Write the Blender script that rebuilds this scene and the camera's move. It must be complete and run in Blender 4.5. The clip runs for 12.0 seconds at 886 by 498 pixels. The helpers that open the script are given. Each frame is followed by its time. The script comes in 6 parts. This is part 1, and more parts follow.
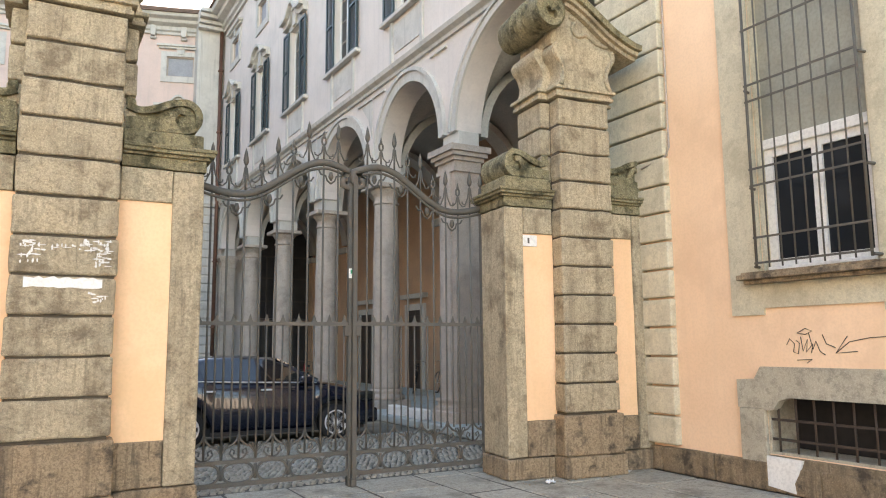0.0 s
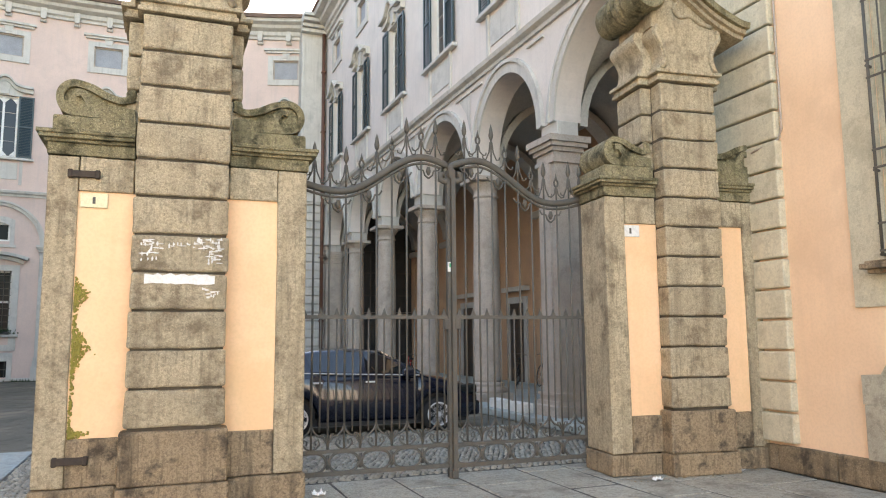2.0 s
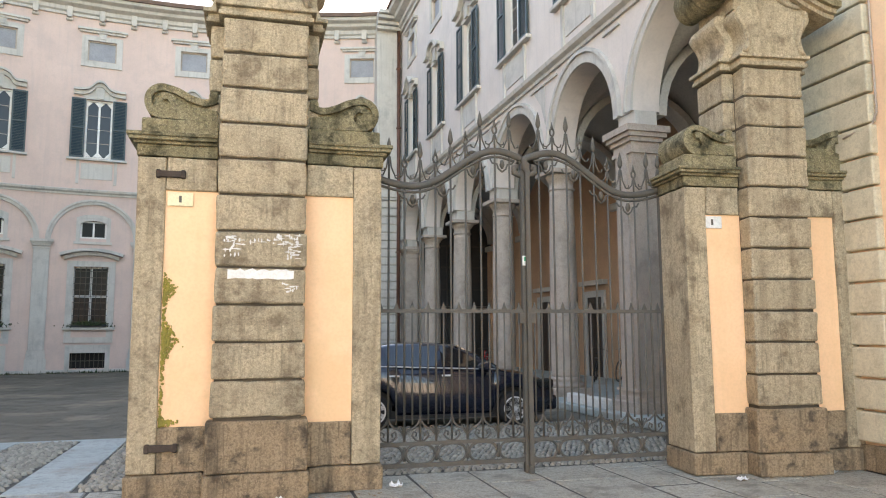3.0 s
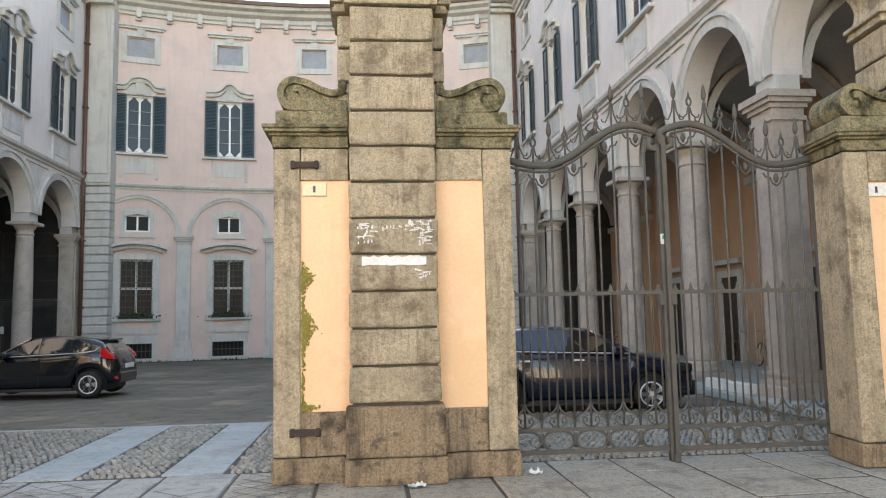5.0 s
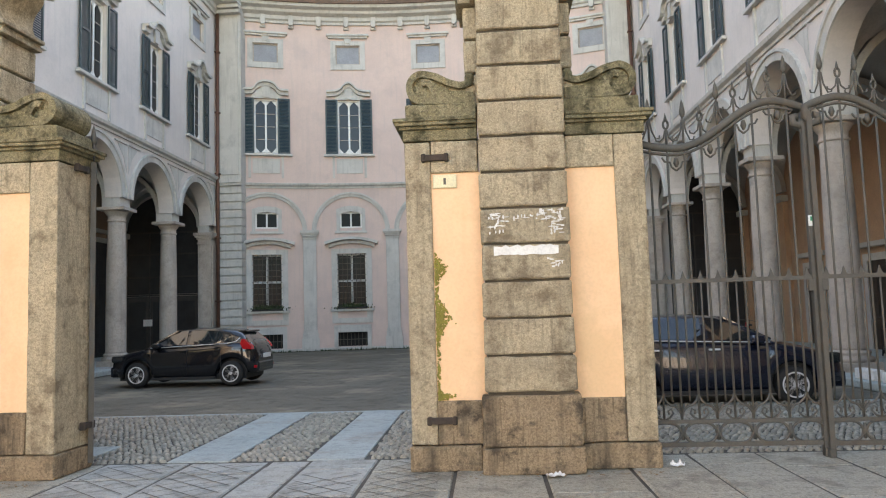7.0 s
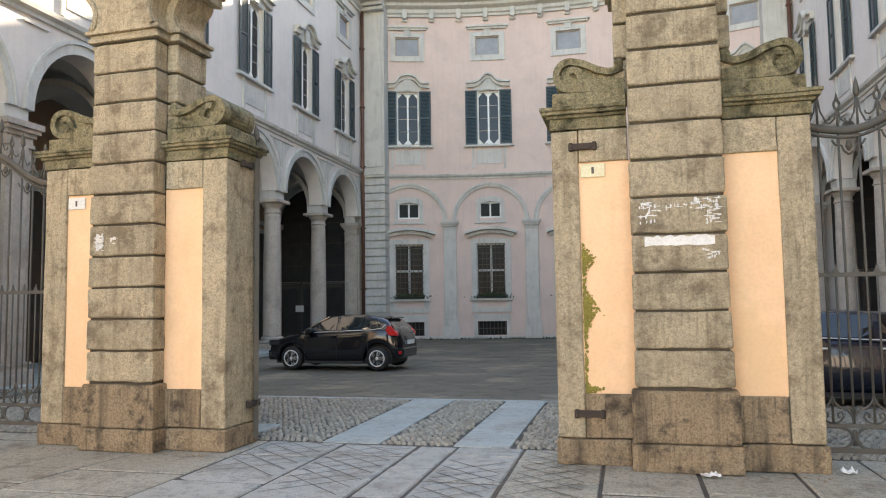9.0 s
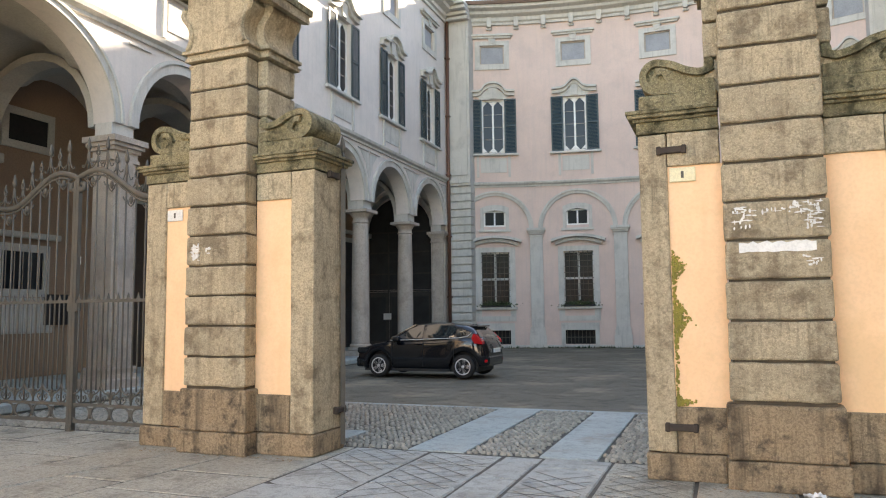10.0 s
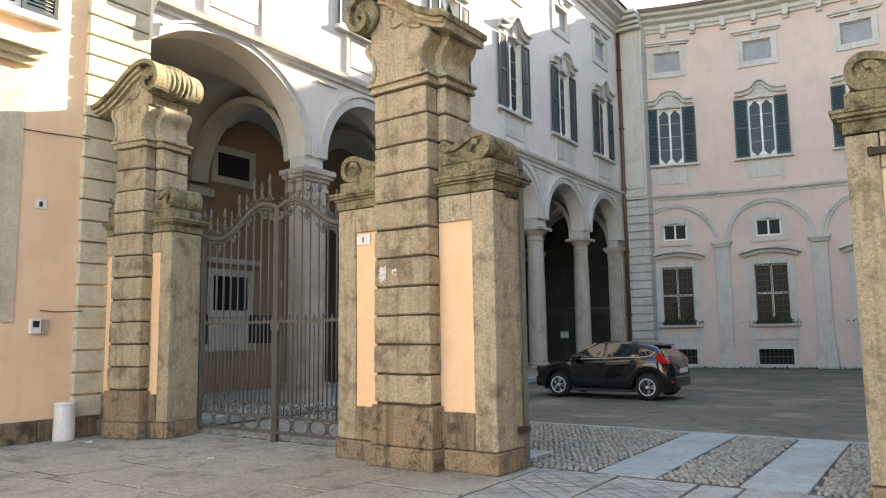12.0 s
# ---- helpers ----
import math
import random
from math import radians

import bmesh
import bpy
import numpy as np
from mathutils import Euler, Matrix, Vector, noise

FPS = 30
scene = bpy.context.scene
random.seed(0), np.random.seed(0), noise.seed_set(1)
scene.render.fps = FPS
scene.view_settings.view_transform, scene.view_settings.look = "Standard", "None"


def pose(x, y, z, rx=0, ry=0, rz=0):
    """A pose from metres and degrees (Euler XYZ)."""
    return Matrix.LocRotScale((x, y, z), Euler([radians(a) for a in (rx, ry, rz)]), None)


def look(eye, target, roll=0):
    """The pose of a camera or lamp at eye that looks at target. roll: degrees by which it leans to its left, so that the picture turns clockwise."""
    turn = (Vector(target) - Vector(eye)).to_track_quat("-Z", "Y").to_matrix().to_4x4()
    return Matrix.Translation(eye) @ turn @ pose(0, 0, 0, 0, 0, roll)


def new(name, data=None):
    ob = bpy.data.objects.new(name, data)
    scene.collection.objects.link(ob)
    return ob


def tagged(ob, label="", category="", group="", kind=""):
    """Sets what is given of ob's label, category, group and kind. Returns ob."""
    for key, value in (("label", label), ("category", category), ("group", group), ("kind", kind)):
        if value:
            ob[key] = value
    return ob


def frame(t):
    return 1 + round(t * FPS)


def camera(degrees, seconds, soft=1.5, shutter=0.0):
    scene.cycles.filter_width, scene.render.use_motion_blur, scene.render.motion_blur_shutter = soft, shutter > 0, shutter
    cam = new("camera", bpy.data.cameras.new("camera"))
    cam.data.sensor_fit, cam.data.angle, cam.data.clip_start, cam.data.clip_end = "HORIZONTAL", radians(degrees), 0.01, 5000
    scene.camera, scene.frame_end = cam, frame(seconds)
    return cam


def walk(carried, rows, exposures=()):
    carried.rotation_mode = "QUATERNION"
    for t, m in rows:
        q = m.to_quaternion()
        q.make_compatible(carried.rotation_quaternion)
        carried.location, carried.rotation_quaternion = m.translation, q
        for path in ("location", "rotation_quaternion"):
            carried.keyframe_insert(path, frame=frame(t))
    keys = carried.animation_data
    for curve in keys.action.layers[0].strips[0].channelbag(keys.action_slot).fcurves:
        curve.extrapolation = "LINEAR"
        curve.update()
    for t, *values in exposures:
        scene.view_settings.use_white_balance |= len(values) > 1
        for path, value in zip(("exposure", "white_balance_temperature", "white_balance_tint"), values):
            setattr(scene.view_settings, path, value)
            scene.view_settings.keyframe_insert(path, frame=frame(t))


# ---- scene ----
cam = camera(62.5, 12.0, soft=1.1)
PATH = [
    (0.0, pose(0.143, -0.145, 1.696, 97.40, 0.50, -29.08)),
    (0.5, pose(0.152, -0.148, 1.695, 97.32, 0.36, -26.95)),
    (1.0, pose(0.161, -0.151, 1.694, 97.28, 0.27, -25.13)),
    (1.5, pose(0.177, -0.145, 1.694, 97.06, 0.34, -23.39)),
    (2.0, pose(0.195, -0.143, 1.695, 96.94, 0.48, -21.04)),
    (2.5, pose(0.215, -0.144, 1.696, 96.65, 0.40, -18.21)),
    (3.0, pose(0.222, -0.144, 1.694, 96.52, 0.27, -15.04)),
    (5.0, pose(0.095, 0.068, 1.682, 95.52, 1.15, -5.74)),
    (5.5, pose(0.060, 0.105, 1.682, 95.37, 1.24, -3.56)),
    (6.0, pose(0.012, 0.115, 1.682, 95.32, 1.42, -1.14)),
    (6.5, pose(-0.042, 0.094, 1.681, 95.17, 1.52, 0.97)),
    (7.0, pose(-0.093, 0.066, 1.684, 94.96, 1.72, 3.27)),
    (9.0, pose(-0.191, 0.039, 1.696, 94.37, 0.81, 13.97)),
    (9.5, pose(-0.182, 0.057, 1.697, 94.65, 0.63, 17.12)),
    (10.0, pose(-0.167, 0.098, 1.701, 95.08, 0.61, 20.78)),
    (10.5, pose(-0.155, 0.120, 1.709, 95.42, 0.47, 24.37)),
    (11.0, pose(-0.163, 0.102, 1.715, 95.93, 0.62, 27.83)),
    (11.5, pose(-0.190, 0.084, 1.715, 96.41, 0.58, 30.81)),
    (12.0, pose(-0.250, 0.071, 1.710, 96.65, 0.73, 34.38)),
]
walk(cam, PATH, exposures=[(0.0, 2.740, 7950, 13), (3.0, 2.680, 7950, 13), (6.0, 2.570, 7950, 13), (9.0, 2.480, 7950, 13), (11.0, 2.520, 7950, 13), (12.0, 2.430, 7950, 13)])

# ---- light ----
SUN_EL, SUN_AZ = 22.0, 163.0         # degrees; azimuth from -y towards +x: low behind the curved front
world = bpy.data.worlds.new("sky")
scene.world = world
world.use_nodes = True
wn = world.node_tree
sky = wn.nodes.new("ShaderNodeTexSky")
sky.sky_type = "NISHITA"
sky.sun_disc = False
sky.sun_elevation = radians(SUN_EL)
sky.sun_rotation = radians(180 - SUN_AZ)
sky.air_density, sky.dust_density, sky.ozone_density = 1.0, 0.4, 1.0
wn.links.new(sky.outputs[0], wn.nodes["Background"].inputs[0])
wn.nodes["Background"].inputs[1].default_value = 0.15
sun = new("sun", bpy.data.lights.new("sun", "SUN"))
sun.data.energy, sun.data.angle, sun.data.color = 5.0, radians(0.6), (1.0, 0.93, 0.82)
_sd = Vector((math.sin(radians(SUN_AZ)) * math.cos(radians(SUN_EL)), -math.cos(radians(SUN_AZ)) * math.cos(radians(SUN_EL)), math.sin(radians(SUN_EL))))
sun.matrix_world = look(_sd * 60, (0, 0, 0))


# ---- materials ----
def material(name, base, other=None, rough=0.8, metal=0.0, scale=3.0, fine=40.0, bump=0.15, stain=None, stain_amount=0.35, spec=0.4, piece=0.0, grain=0.30, streak=None, streak_amount=0.5, mottle=0.0, chisel=0.0):
    """Procedural paint, stone or metal: two tones by large noise, grain by fine noise, stains with a shape of their own."""
    m = bpy.data.materials.new(name)
    m.use_nodes = True
    nt = m.node_tree
    b = nt.nodes["Principled BSDF"]
    b.inputs["Roughness"].default_value = rough
    b.inputs["Metallic"].default_value = metal
    b.inputs["Specular IOR Level"].default_value = spec
    tc = nt.nodes.new("ShaderNodeTexCoord")
    geo = nt.nodes.new("ShaderNodeNewGeometry")

    def noise_tex(sc, detail, rough_n=0.6):
        n = nt.nodes.new("ShaderNodeTexNoise")
        n.inputs["Scale"].default_value, n.inputs["Detail"].default_value, n.inputs["Roughness"].default_value = sc, detail, rough_n
        nt.links.new(geo.outputs["Position"], n.inputs["Vector"])
        return n

    def mix(a, bcol, fac):
        x = nt.nodes.new("ShaderNodeMix")
        x.data_type = "RGBA"
        nt.links.new(fac, x.inputs[0])
        for src, slot in ((a, 6), (bcol, 7)):
            if isinstance(src, tuple):
                x.inputs[slot].default_value = (*src, 1)
            else:
                nt.links.new(src, x.inputs[slot])
        return x.outputs[2]

    def ramp(sock, lo, hi):
        r = nt.nodes.new("ShaderNodeMapRange")
        r.inputs[1].default_value, r.inputs[2].default_value = lo, hi
        nt.links.new(sock, r.inputs[0])
        return r.outputs[0]

    other = other or tuple(c * 0.82 for c in base)
    n1, n2 = noise_tex(scale, 5), noise_tex(fine, 4)
    col = mix(base, other, ramp(n1.outputs[0], 0.38, 0.66))
    if piece:
        oi = nt.nodes.new("ShaderNodeObjectInfo")
        pf = nt.nodes.new("ShaderNodeMath")
        pf.operation = "MULTIPLY"
        pf.inputs[1].default_value = piece
        nt.links.new(oi.outputs["Random"], pf.inputs[0])
        col = mix(col, tuple(c * 0.5 for c in base), pf.outputs[0])
        isl = nt.nodes.new("ShaderNodeMath")
        isl.operation = "MULTIPLY"
        isl.inputs[1].default_value = piece
        nt.links.new(geo.outputs["Random Per Island"], isl.inputs[0])
        col = mix(col, tuple(min(1, c * 1.35) for c in base), isl.outputs[0])
    g = ramp(n2.outputs[0], 0.45, 0.60)
    gm = nt.nodes.new("ShaderNodeMath")
    gm.operation = "MULTIPLY"
    gm.inputs[1].default_value = grain
    nt.links.new(g, gm.inputs[0])
    col = mix(col, tuple(c * 0.55 for c in base), gm.outputs[0])
    if mottle:
        n5 = noise_tex(scale * 5.5, 6, 0.75)
        mf = nt.nodes.new("ShaderNodeMath")
        mf.operation = "MULTIPLY"
        mf.inputs[1].default_value = mottle
        nt.links.new(ramp(n5.outputs[0], 0.51, 0.58), mf.inputs[0])
        col = mix(col, tuple(c * 0.33 for c in base), mf.outputs[0])
        n6 = noise_tex(fine * 2.2, 2)
        lf = nt.nodes.new("ShaderNodeMath")
        lf.operation = "MULTIPLY"
        lf.inputs[1].default_value = mottle
        nt.links.new(ramp(n6.outputs[0], 0.56, 0.66), lf.inputs[0])
        col = mix(col, tuple(min(1.0, c * 1.5) for c in base), lf.outputs[0])
    if stain:
        n3 = noise_tex(scale * 0.55 + 0.3, 7, 0.7)
        f = nt.nodes.new("ShaderNodeMath")
        f.operation = "MULTIPLY"
        f.inputs[1].default_value = stain_amount
        nt.links.new(ramp(n3.outputs[0], 0.52, 0.64), f.inputs[0])
        col = mix(col, stain, f.outputs[0])
    if streak:
        sv = nt.nodes.new("ShaderNodeVectorMath")
        sv.operation = "MULTIPLY"
        sv.inputs[1].default_value = (7.0, 7.0, 0.55)
        nt.links.new(geo.outputs["Position"], sv.inputs[0])
        n4 = nt.nodes.new("ShaderNodeTexNoise")
        n4.inputs["Scale"].default_value, n4.inputs["Detail"].default_value = 1.0, 6
        nt.links.new(sv.outputs[0], n4.inputs["Vector"])
        sf = nt.nodes.new("ShaderNodeMath")
        sf.operation = "MULTIPLY"
        sf.inputs[1].default_value = streak_amount
        nt.links.new(ramp(n4.outputs[0], 0.52, 0.72), sf.inputs[0])
        col = mix(col, streak, sf.outputs[0])
    if chisel:
        cv = nt.nodes.new("ShaderNodeVectorMath")
        cv.operation = "MULTIPLY"
        cv.inputs[1].default_value = (34.0, 34.0, 2.6)
        nt.links.new(geo.outputs["Position"], cv.inputs[0])
        n7 = nt.nodes.new("ShaderNodeTexNoise")
        n7.inputs["Scale"].default_value, n7.inputs["Detail"].default_value = 1.0, 4
        nt.links.new(cv.outputs[0], n7.inputs["Vector"])
        where = noise_tex(1.3, 2)
        both = nt.nodes.new("ShaderNodeMath")
        both.operation = "MULTIPLY"
        nt.links.new(ramp(n7.outputs[0], 0.54, 0.64), both.inputs[0])
        nt.links.new(ramp(where.outputs[0], 0.42, 0.60), both.inputs[1])
        cf = nt.nodes.new("ShaderNodeMath")
        cf.operation = "MULTIPLY"
        cf.inputs[1].default_value = chisel
        nt.links.new(both.outputs[0], cf.inputs[0])
        col = mix(col, tuple(c * 0.28 for c in base), cf.outputs[0])
    nt.links.new(col, b.inputs["Base Color"])
    rr = nt.nodes.new("ShaderNodeMapRange")
    rr.inputs[3].default_value, rr.inputs[4].default_value = max(0, rough - 0.12), min(1, rough + 0.12)
    nt.links.new(n1.outputs[0], rr.inputs[0])
    nt.links.new(rr.outputs[0], b.inputs["Roughness"])
    if bump:
        bp = nt.nodes.new("ShaderNodeBump")
        bp.inputs["Strength"].default_value, bp.inputs["Distance"].default_value = bump, 0.02
        if mottle:
            hs = nt.nodes.new("ShaderNodeMath")
            hs.operation = "ADD"
            nt.links.new(n2.outputs[0], hs.inputs[0])
            nt.links.new(n5.outputs[0], hs.inputs[1])
            nt.links.new(hs.outputs[0], bp.inputs["Height"])
        else:
            nt.links.new(n2.outputs[0], bp.inputs["Height"])
        nt.links.new(bp.outputs[0], b.inputs["Normal"])
    return m


def glass_material(name, tint, rough=0.02, coat=0.0):
    m = bpy.data.materials.new(name)
    m.use_nodes = True
    b = m.node_tree.nodes["Principled BSDF"]
    b.inputs["Base Color"].default_value = (*tint, 1)
    b.inputs["Roughness"].default_value = rough
    b.inputs["Specular IOR Level"].default_value = 0.4
    b.inputs["Coat Weight"].default_value = coat
    b.inputs["Coat Roughness"].default_value = 0.02
    return m


M_STONE = material("granite_brown", (0.57, 0.475, 0.32), (0.42, 0.35, 0.245), 0.85, scale=4.0, fine=48, bump=1.0, stain=(0.15, 0.112, 0.07), stain_amount=0.7, piece=0.40, grain=0.6, streak=(0.15, 0.112, 0.068), streak_amount=0.5, mottle=0.45, chisel=0.4)
M_JOINT_CORE = material("dark_joint_core", (0.10, 0.08, 0.055), (0.07, 0.056, 0.04), 0.95, scale=6, fine=60, bump=0.3)
M_STONE_MOSS = material("granite_mossy", (0.36, 0.31, 0.185), (0.20, 0.175, 0.085), 0.9, scale=5.0, fine=45, bump=1.0, stain=(0.045, 0.042, 0.02), stain_amount=0.95, piece=0.2, grain=0.75, streak=(0.07, 0.06, 0.03), streak_amount=0.8, mottle=0.75)
M_STONE_BASE = material("granite_plinth", (0.38, 0.285, 0.18), (0.19, 0.138, 0.085), 0.85, scale=5.0, fine=45, bump=1.0, stain=(0.06, 0.047, 0.034), stain_amount=0.9, piece=0.5, grain=0.6, streak=(0.07, 0.053, 0.036), streak_amount=0.85, mottle=0.45, chisel=0.6)
M_STONE_GREY = material("column_stone", (0.485, 0.415, 0.35), (0.40, 0.34, 0.285), 0.75, scale=1.5, fine=45, bump=0.25, stain=(0.2, 0.175, 0.145), stain_amount=0.45, streak=(0.26, 0.23, 0.19), streak_amount=0.35, mottle=0.22)
M_QUOIN = material("painted_quoin", (0.64, 0.58, 0.43), (0.54, 0.49, 0.36), 0.85, scale=1.6, fine=35, bump=0.2, stain=(0.34, 0.30, 0.21), stain_amount=0.5, piece=0.12, streak=(0.42, 0.37, 0.27), streak_amount=0.4, mottle=0.22)
M_PEACH = material("peach_plaster", (0.87, 0.615, 0.41), (0.81, 0.56, 0.365), 0.9, scale=1.1, fine=30, bump=0.12, stain=(0.68, 0.46, 0.30), stain_amount=0.4, grain=0.12, streak=(0.74, 0.52, 0.35), streak_amount=0.35)
M_PANEL = material("peach_panel_plaster", (0.93, 0.62, 0.375), (0.88, 0.572, 0.335), 0.9, scale=1.4, fine=30, bump=0.15, stain=(0.72, 0.48, 0.25), stain_amount=0.4, grain=0.12, streak=(0.78, 0.52, 0.29), streak_amount=0.35)
M_PINK = material("pink_plaster", (0.66, 0.51, 0.445), (0.60, 0.465, 0.41), 0.9, scale=0.9, fine=18, bump=0.08, stain=(0.485, 0.39, 0.355), stain_amount=0.4, grain=0.10, streak=(0.49, 0.41, 0.375), streak_amount=0.35)
M_WING = material("pale_plaster", (0.67, 0.605, 0.555), (0.615, 0.56, 0.515), 0.9, scale=0.8, fine=18, bump=0.08, stain=(0.51, 0.475, 0.445), stain_amount=0.4, grain=0.10, streak=(0.51, 0.475, 0.45), streak_amount=0.4)
M_TRIM = material("pale_trim_plaster", (0.565, 0.545, 0.50), (0.50, 0.48, 0.44), 0.88, scale=1.4, fine=25, bump=0.12, stain=(0.33, 0.325, 0.30), stain_amount=0.5, grain=0.15, streak=(0.31, 0.305, 0.28), streak_amount=0.5)
M_VAULT = material("vault_plaster", (0.50, 0.48, 0.43), (0.43, 0.41, 0.37), 0.9, scale=0.7, fine=20, bump=0.08, stain=(0.35, 0.32, 0.28), stain_amount=0.35)
# One ochre plaster in two tones: left painted as shaded, right as lit.
M_SHADED_OCHRE = material("shaded_ochre_plaster", (0.31, 0.205, 0.135), (0.25, 0.17, 0.115), 0.9, scale=0.6, fine=20, bump=0.08, stain=(0.22, 0.165, 0.125), stain_amount=0.4)
M_LIT_OCHRE = material("lit_ochre_plaster", (0.50, 0.315, 0.19), (0.42, 0.265, 0.165), 0.9, scale=0.8, fine=20, bump=0.08, stain=(0.34, 0.235, 0.165), stain_amount=0.4)
M_IRON = material("wrought_iron", (0.10, 0.094, 0.081), (0.13, 0.116, 0.095), 0.65, metal=0.2, scale=6, fine=80, bump=0.25, stain=(0.12, 0.075, 0.045), stain_amount=0.3)
M_SHUTTER = material("dark_green_shutter", (0.030, 0.052, 0.060), (0.042, 0.066, 0.072), 0.5, scale=1.5, fine=30, bump=0.05)
M_WHITE = material("white_paint", (0.80, 0.79, 0.75), (0.72, 0.71, 0.67), 0.5, scale=3, fine=30, bump=0.03)
# Near-black: painted shade of unlit interiors, and the colour of the notice boards.
M_DARK = material("room_shade_and_board_black", (0.018, 0.016, 0.015), (0.03, 0.026, 0.023), 0.9, scale=1, fine=10, bump=0.0)
M_BLIND = material("grey_blind", (0.33, 0.34, 0.36), (0.28, 0.29, 0.31), 0.7, scale=2, fine=20, bump=0.02)
M_DULLGLASS = glass_material("dull_window_glass", (0.012, 0.013, 0.015), 0.12)
M_DULLGLASS.node_tree.nodes["Principled BSDF"].inputs["Specular IOR Level"].default_value = 0.05
M_BOARD = material("weathered_board", (0.34, 0.335, 0.275), (0.27, 0.268, 0.22), 0.8, scale=2, fine=25, bump=0.1, stain=(0.2, 0.19, 0.15), stain_amount=0.4)
M_CELLAR = material("cellar_surround_stone", (0.46, 0.415, 0.32), (0.37, 0.33, 0.255), 0.85, scale=2.0, fine=45, bump=0.4, stain=(0.2, 0.17, 0.12), stain_amount=0.5, mottle=0.4)
M_GLASS = glass_material("window_glass", (0.02, 0.022, 0.025))
M_GLASS.node_tree.nodes["Principled BSDF"].inputs["Specular IOR Level"].default_value = 0.28
M_ROOF = material("terracotta_tiles", (0.20, 0.13, 0.10), (0.14, 0.10, 0.08), 0.85, scale=3, fine=20, bump=0.3)
M_COPPER = material("brown_downpipe", (0.16, 0.075, 0.05), (0.12, 0.06, 0.04), 0.5, metal=0.3, scale=3, fine=40, bump=0.05)
M_PAVE = material("pavement_slab", (0.42, 0.40, 0.33), (0.30, 0.286, 0.234), 0.75, scale=2.6, fine=40, bump=0.6, stain=(0.14, 0.125, 0.096), stain_amount=0.6, piece=0.40, grain=0.55, mottle=0.5)
M_GATESLAB = material("pale_gateway_slab", (0.40, 0.405, 0.37), (0.31, 0.312, 0.28), 0.72, scale=1.1, fine=50, bump=0.4, stain=(0.17, 0.155, 0.125), stain_amount=0.55, piece=0.3, grain=0.45, mottle=0.45)
M_STRIP = material("granite_strip", (0.39, 0.43, 0.41), (0.33, 0.365, 0.345), 0.7, scale=1.2, fine=45, bump=0.25, stain=(0.25, 0.20, 0.16), stain_amount=0.5, piece=0.2, mottle=0.35)
M_JOINT = material("dark_joint_dirt", (0.11, 0.10, 0.085), (0.075, 0.068, 0.058), 0.95, scale=4, fine=50, bump=0.4)
M_COBBLE = material("river_cobbles", (0.38, 0.355, 0.295), (0.22, 0.207, 0.175), 0.7, scale=5, fine=40, bump=0.3, piece=0.6)
M_ASPHALT = material("worn_courtyard_asphalt", (0.185, 0.165, 0.125), (0.125, 0.112, 0.086), 0.85, scale=0.35, fine=60, bump=0.6, stain=(0.31, 0.265, 0.19), stain_amount=0.7, grain=0.5, mottle=0.55)
M_MOSS = material("moss", (0.33, 0.28, 0.06), (0.24, 0.20, 0.05), 0.95, scale=8, fine=60, bump=0.6)
M_CARPAINT = glass_material("black_car_paint", (0.006, 0.007, 0.010), 0.15, 0.7)
M_CARBLUE = glass_material("dark_blue_car_paint", (0.008, 0.011, 0.024), 0.15, 0.7)
M_CARGLASS = glass_material("car_glass", (0.015, 0.018, 0.02), 0.02, 1.0)
M_TYRE = material("tyre_rubber", (0.02, 0.02, 0.02), (0.028, 0.027, 0.026), 0.85, scale=8, fine=50, bump=0.2)
M_ALLOY = material("alloy_rim", (0.74, 0.74, 0.74), (0.66, 0.66, 0.67), 0.35, metal=0.0, scale=4, fine=40, bump=0.0)
M_RED = glass_material("red_tail_lamp", (0.5, 0.01, 0.015), 0.1)
M_LEAF = material("box_leaves", (0.035, 0.06, 0.02), (0.06, 0.08, 0.03), 0.7, scale=6, fine=40, bump=0.1, piece=0.3)
M_PLASTIC = material("black_plastic", (0.02, 0.02, 0.02), (0.03, 0.03, 0.03), 0.6, scale=5, fine=40, bump=0.05)
M_GREEN = material("green_label", (0.02, 0.30, 0.14), (0.02, 0.26, 0.12), 0.5, scale=5, fine=40, bump=0.0)
M_INK = material("black_ink", (0.03, 0.03, 0.03), (0.05, 0.05, 0.05), 0.8, scale=10, fine=60, bump=0.0)


# ---- mesh helpers ----
def add_box(bm, x0, x1, y0, y1, z0, z1, taper=0.0):
    vs = [bm.verts.new(c) for c in ((x0, y0, z0), (x1, y0, z0), (x1, y1, z0), (x0, y1, z0),
                                    (x0 + taper, y0 + taper, z1), (x1 - taper, y0 + taper, z1), (x1 - taper, y1 - taper, z1), (x0 + taper, y1 - taper, z1))]
    for f in ((3, 2, 1, 0), (4, 5, 6, 7), (0, 1, 5, 4), (1, 2, 6, 5), (2, 3, 7, 6), (3, 0, 4, 7)):
        bm.faces.new([vs[i] for i in f])
    return vs


def box(x0, x1, y0, y1, z0, z1, bevel=0.0, segments=1):
    bm = bmesh.new()
    add_box(bm, x0, x1, y0, y1, z0, z1)
    if bevel:
        bmesh.ops.bevel(bm, geom=bm.edges[:], offset=bevel, segments=segments, affect="EDGES", profile=0.6)
    return bm


def roughen(bm, amount, scale=2.0, seed=0.0):
    for v in bm.verts:
        v.co += noise.noise_vector(v.co * scale + Vector((seed, seed * 2, -seed))) * amount
    return bm


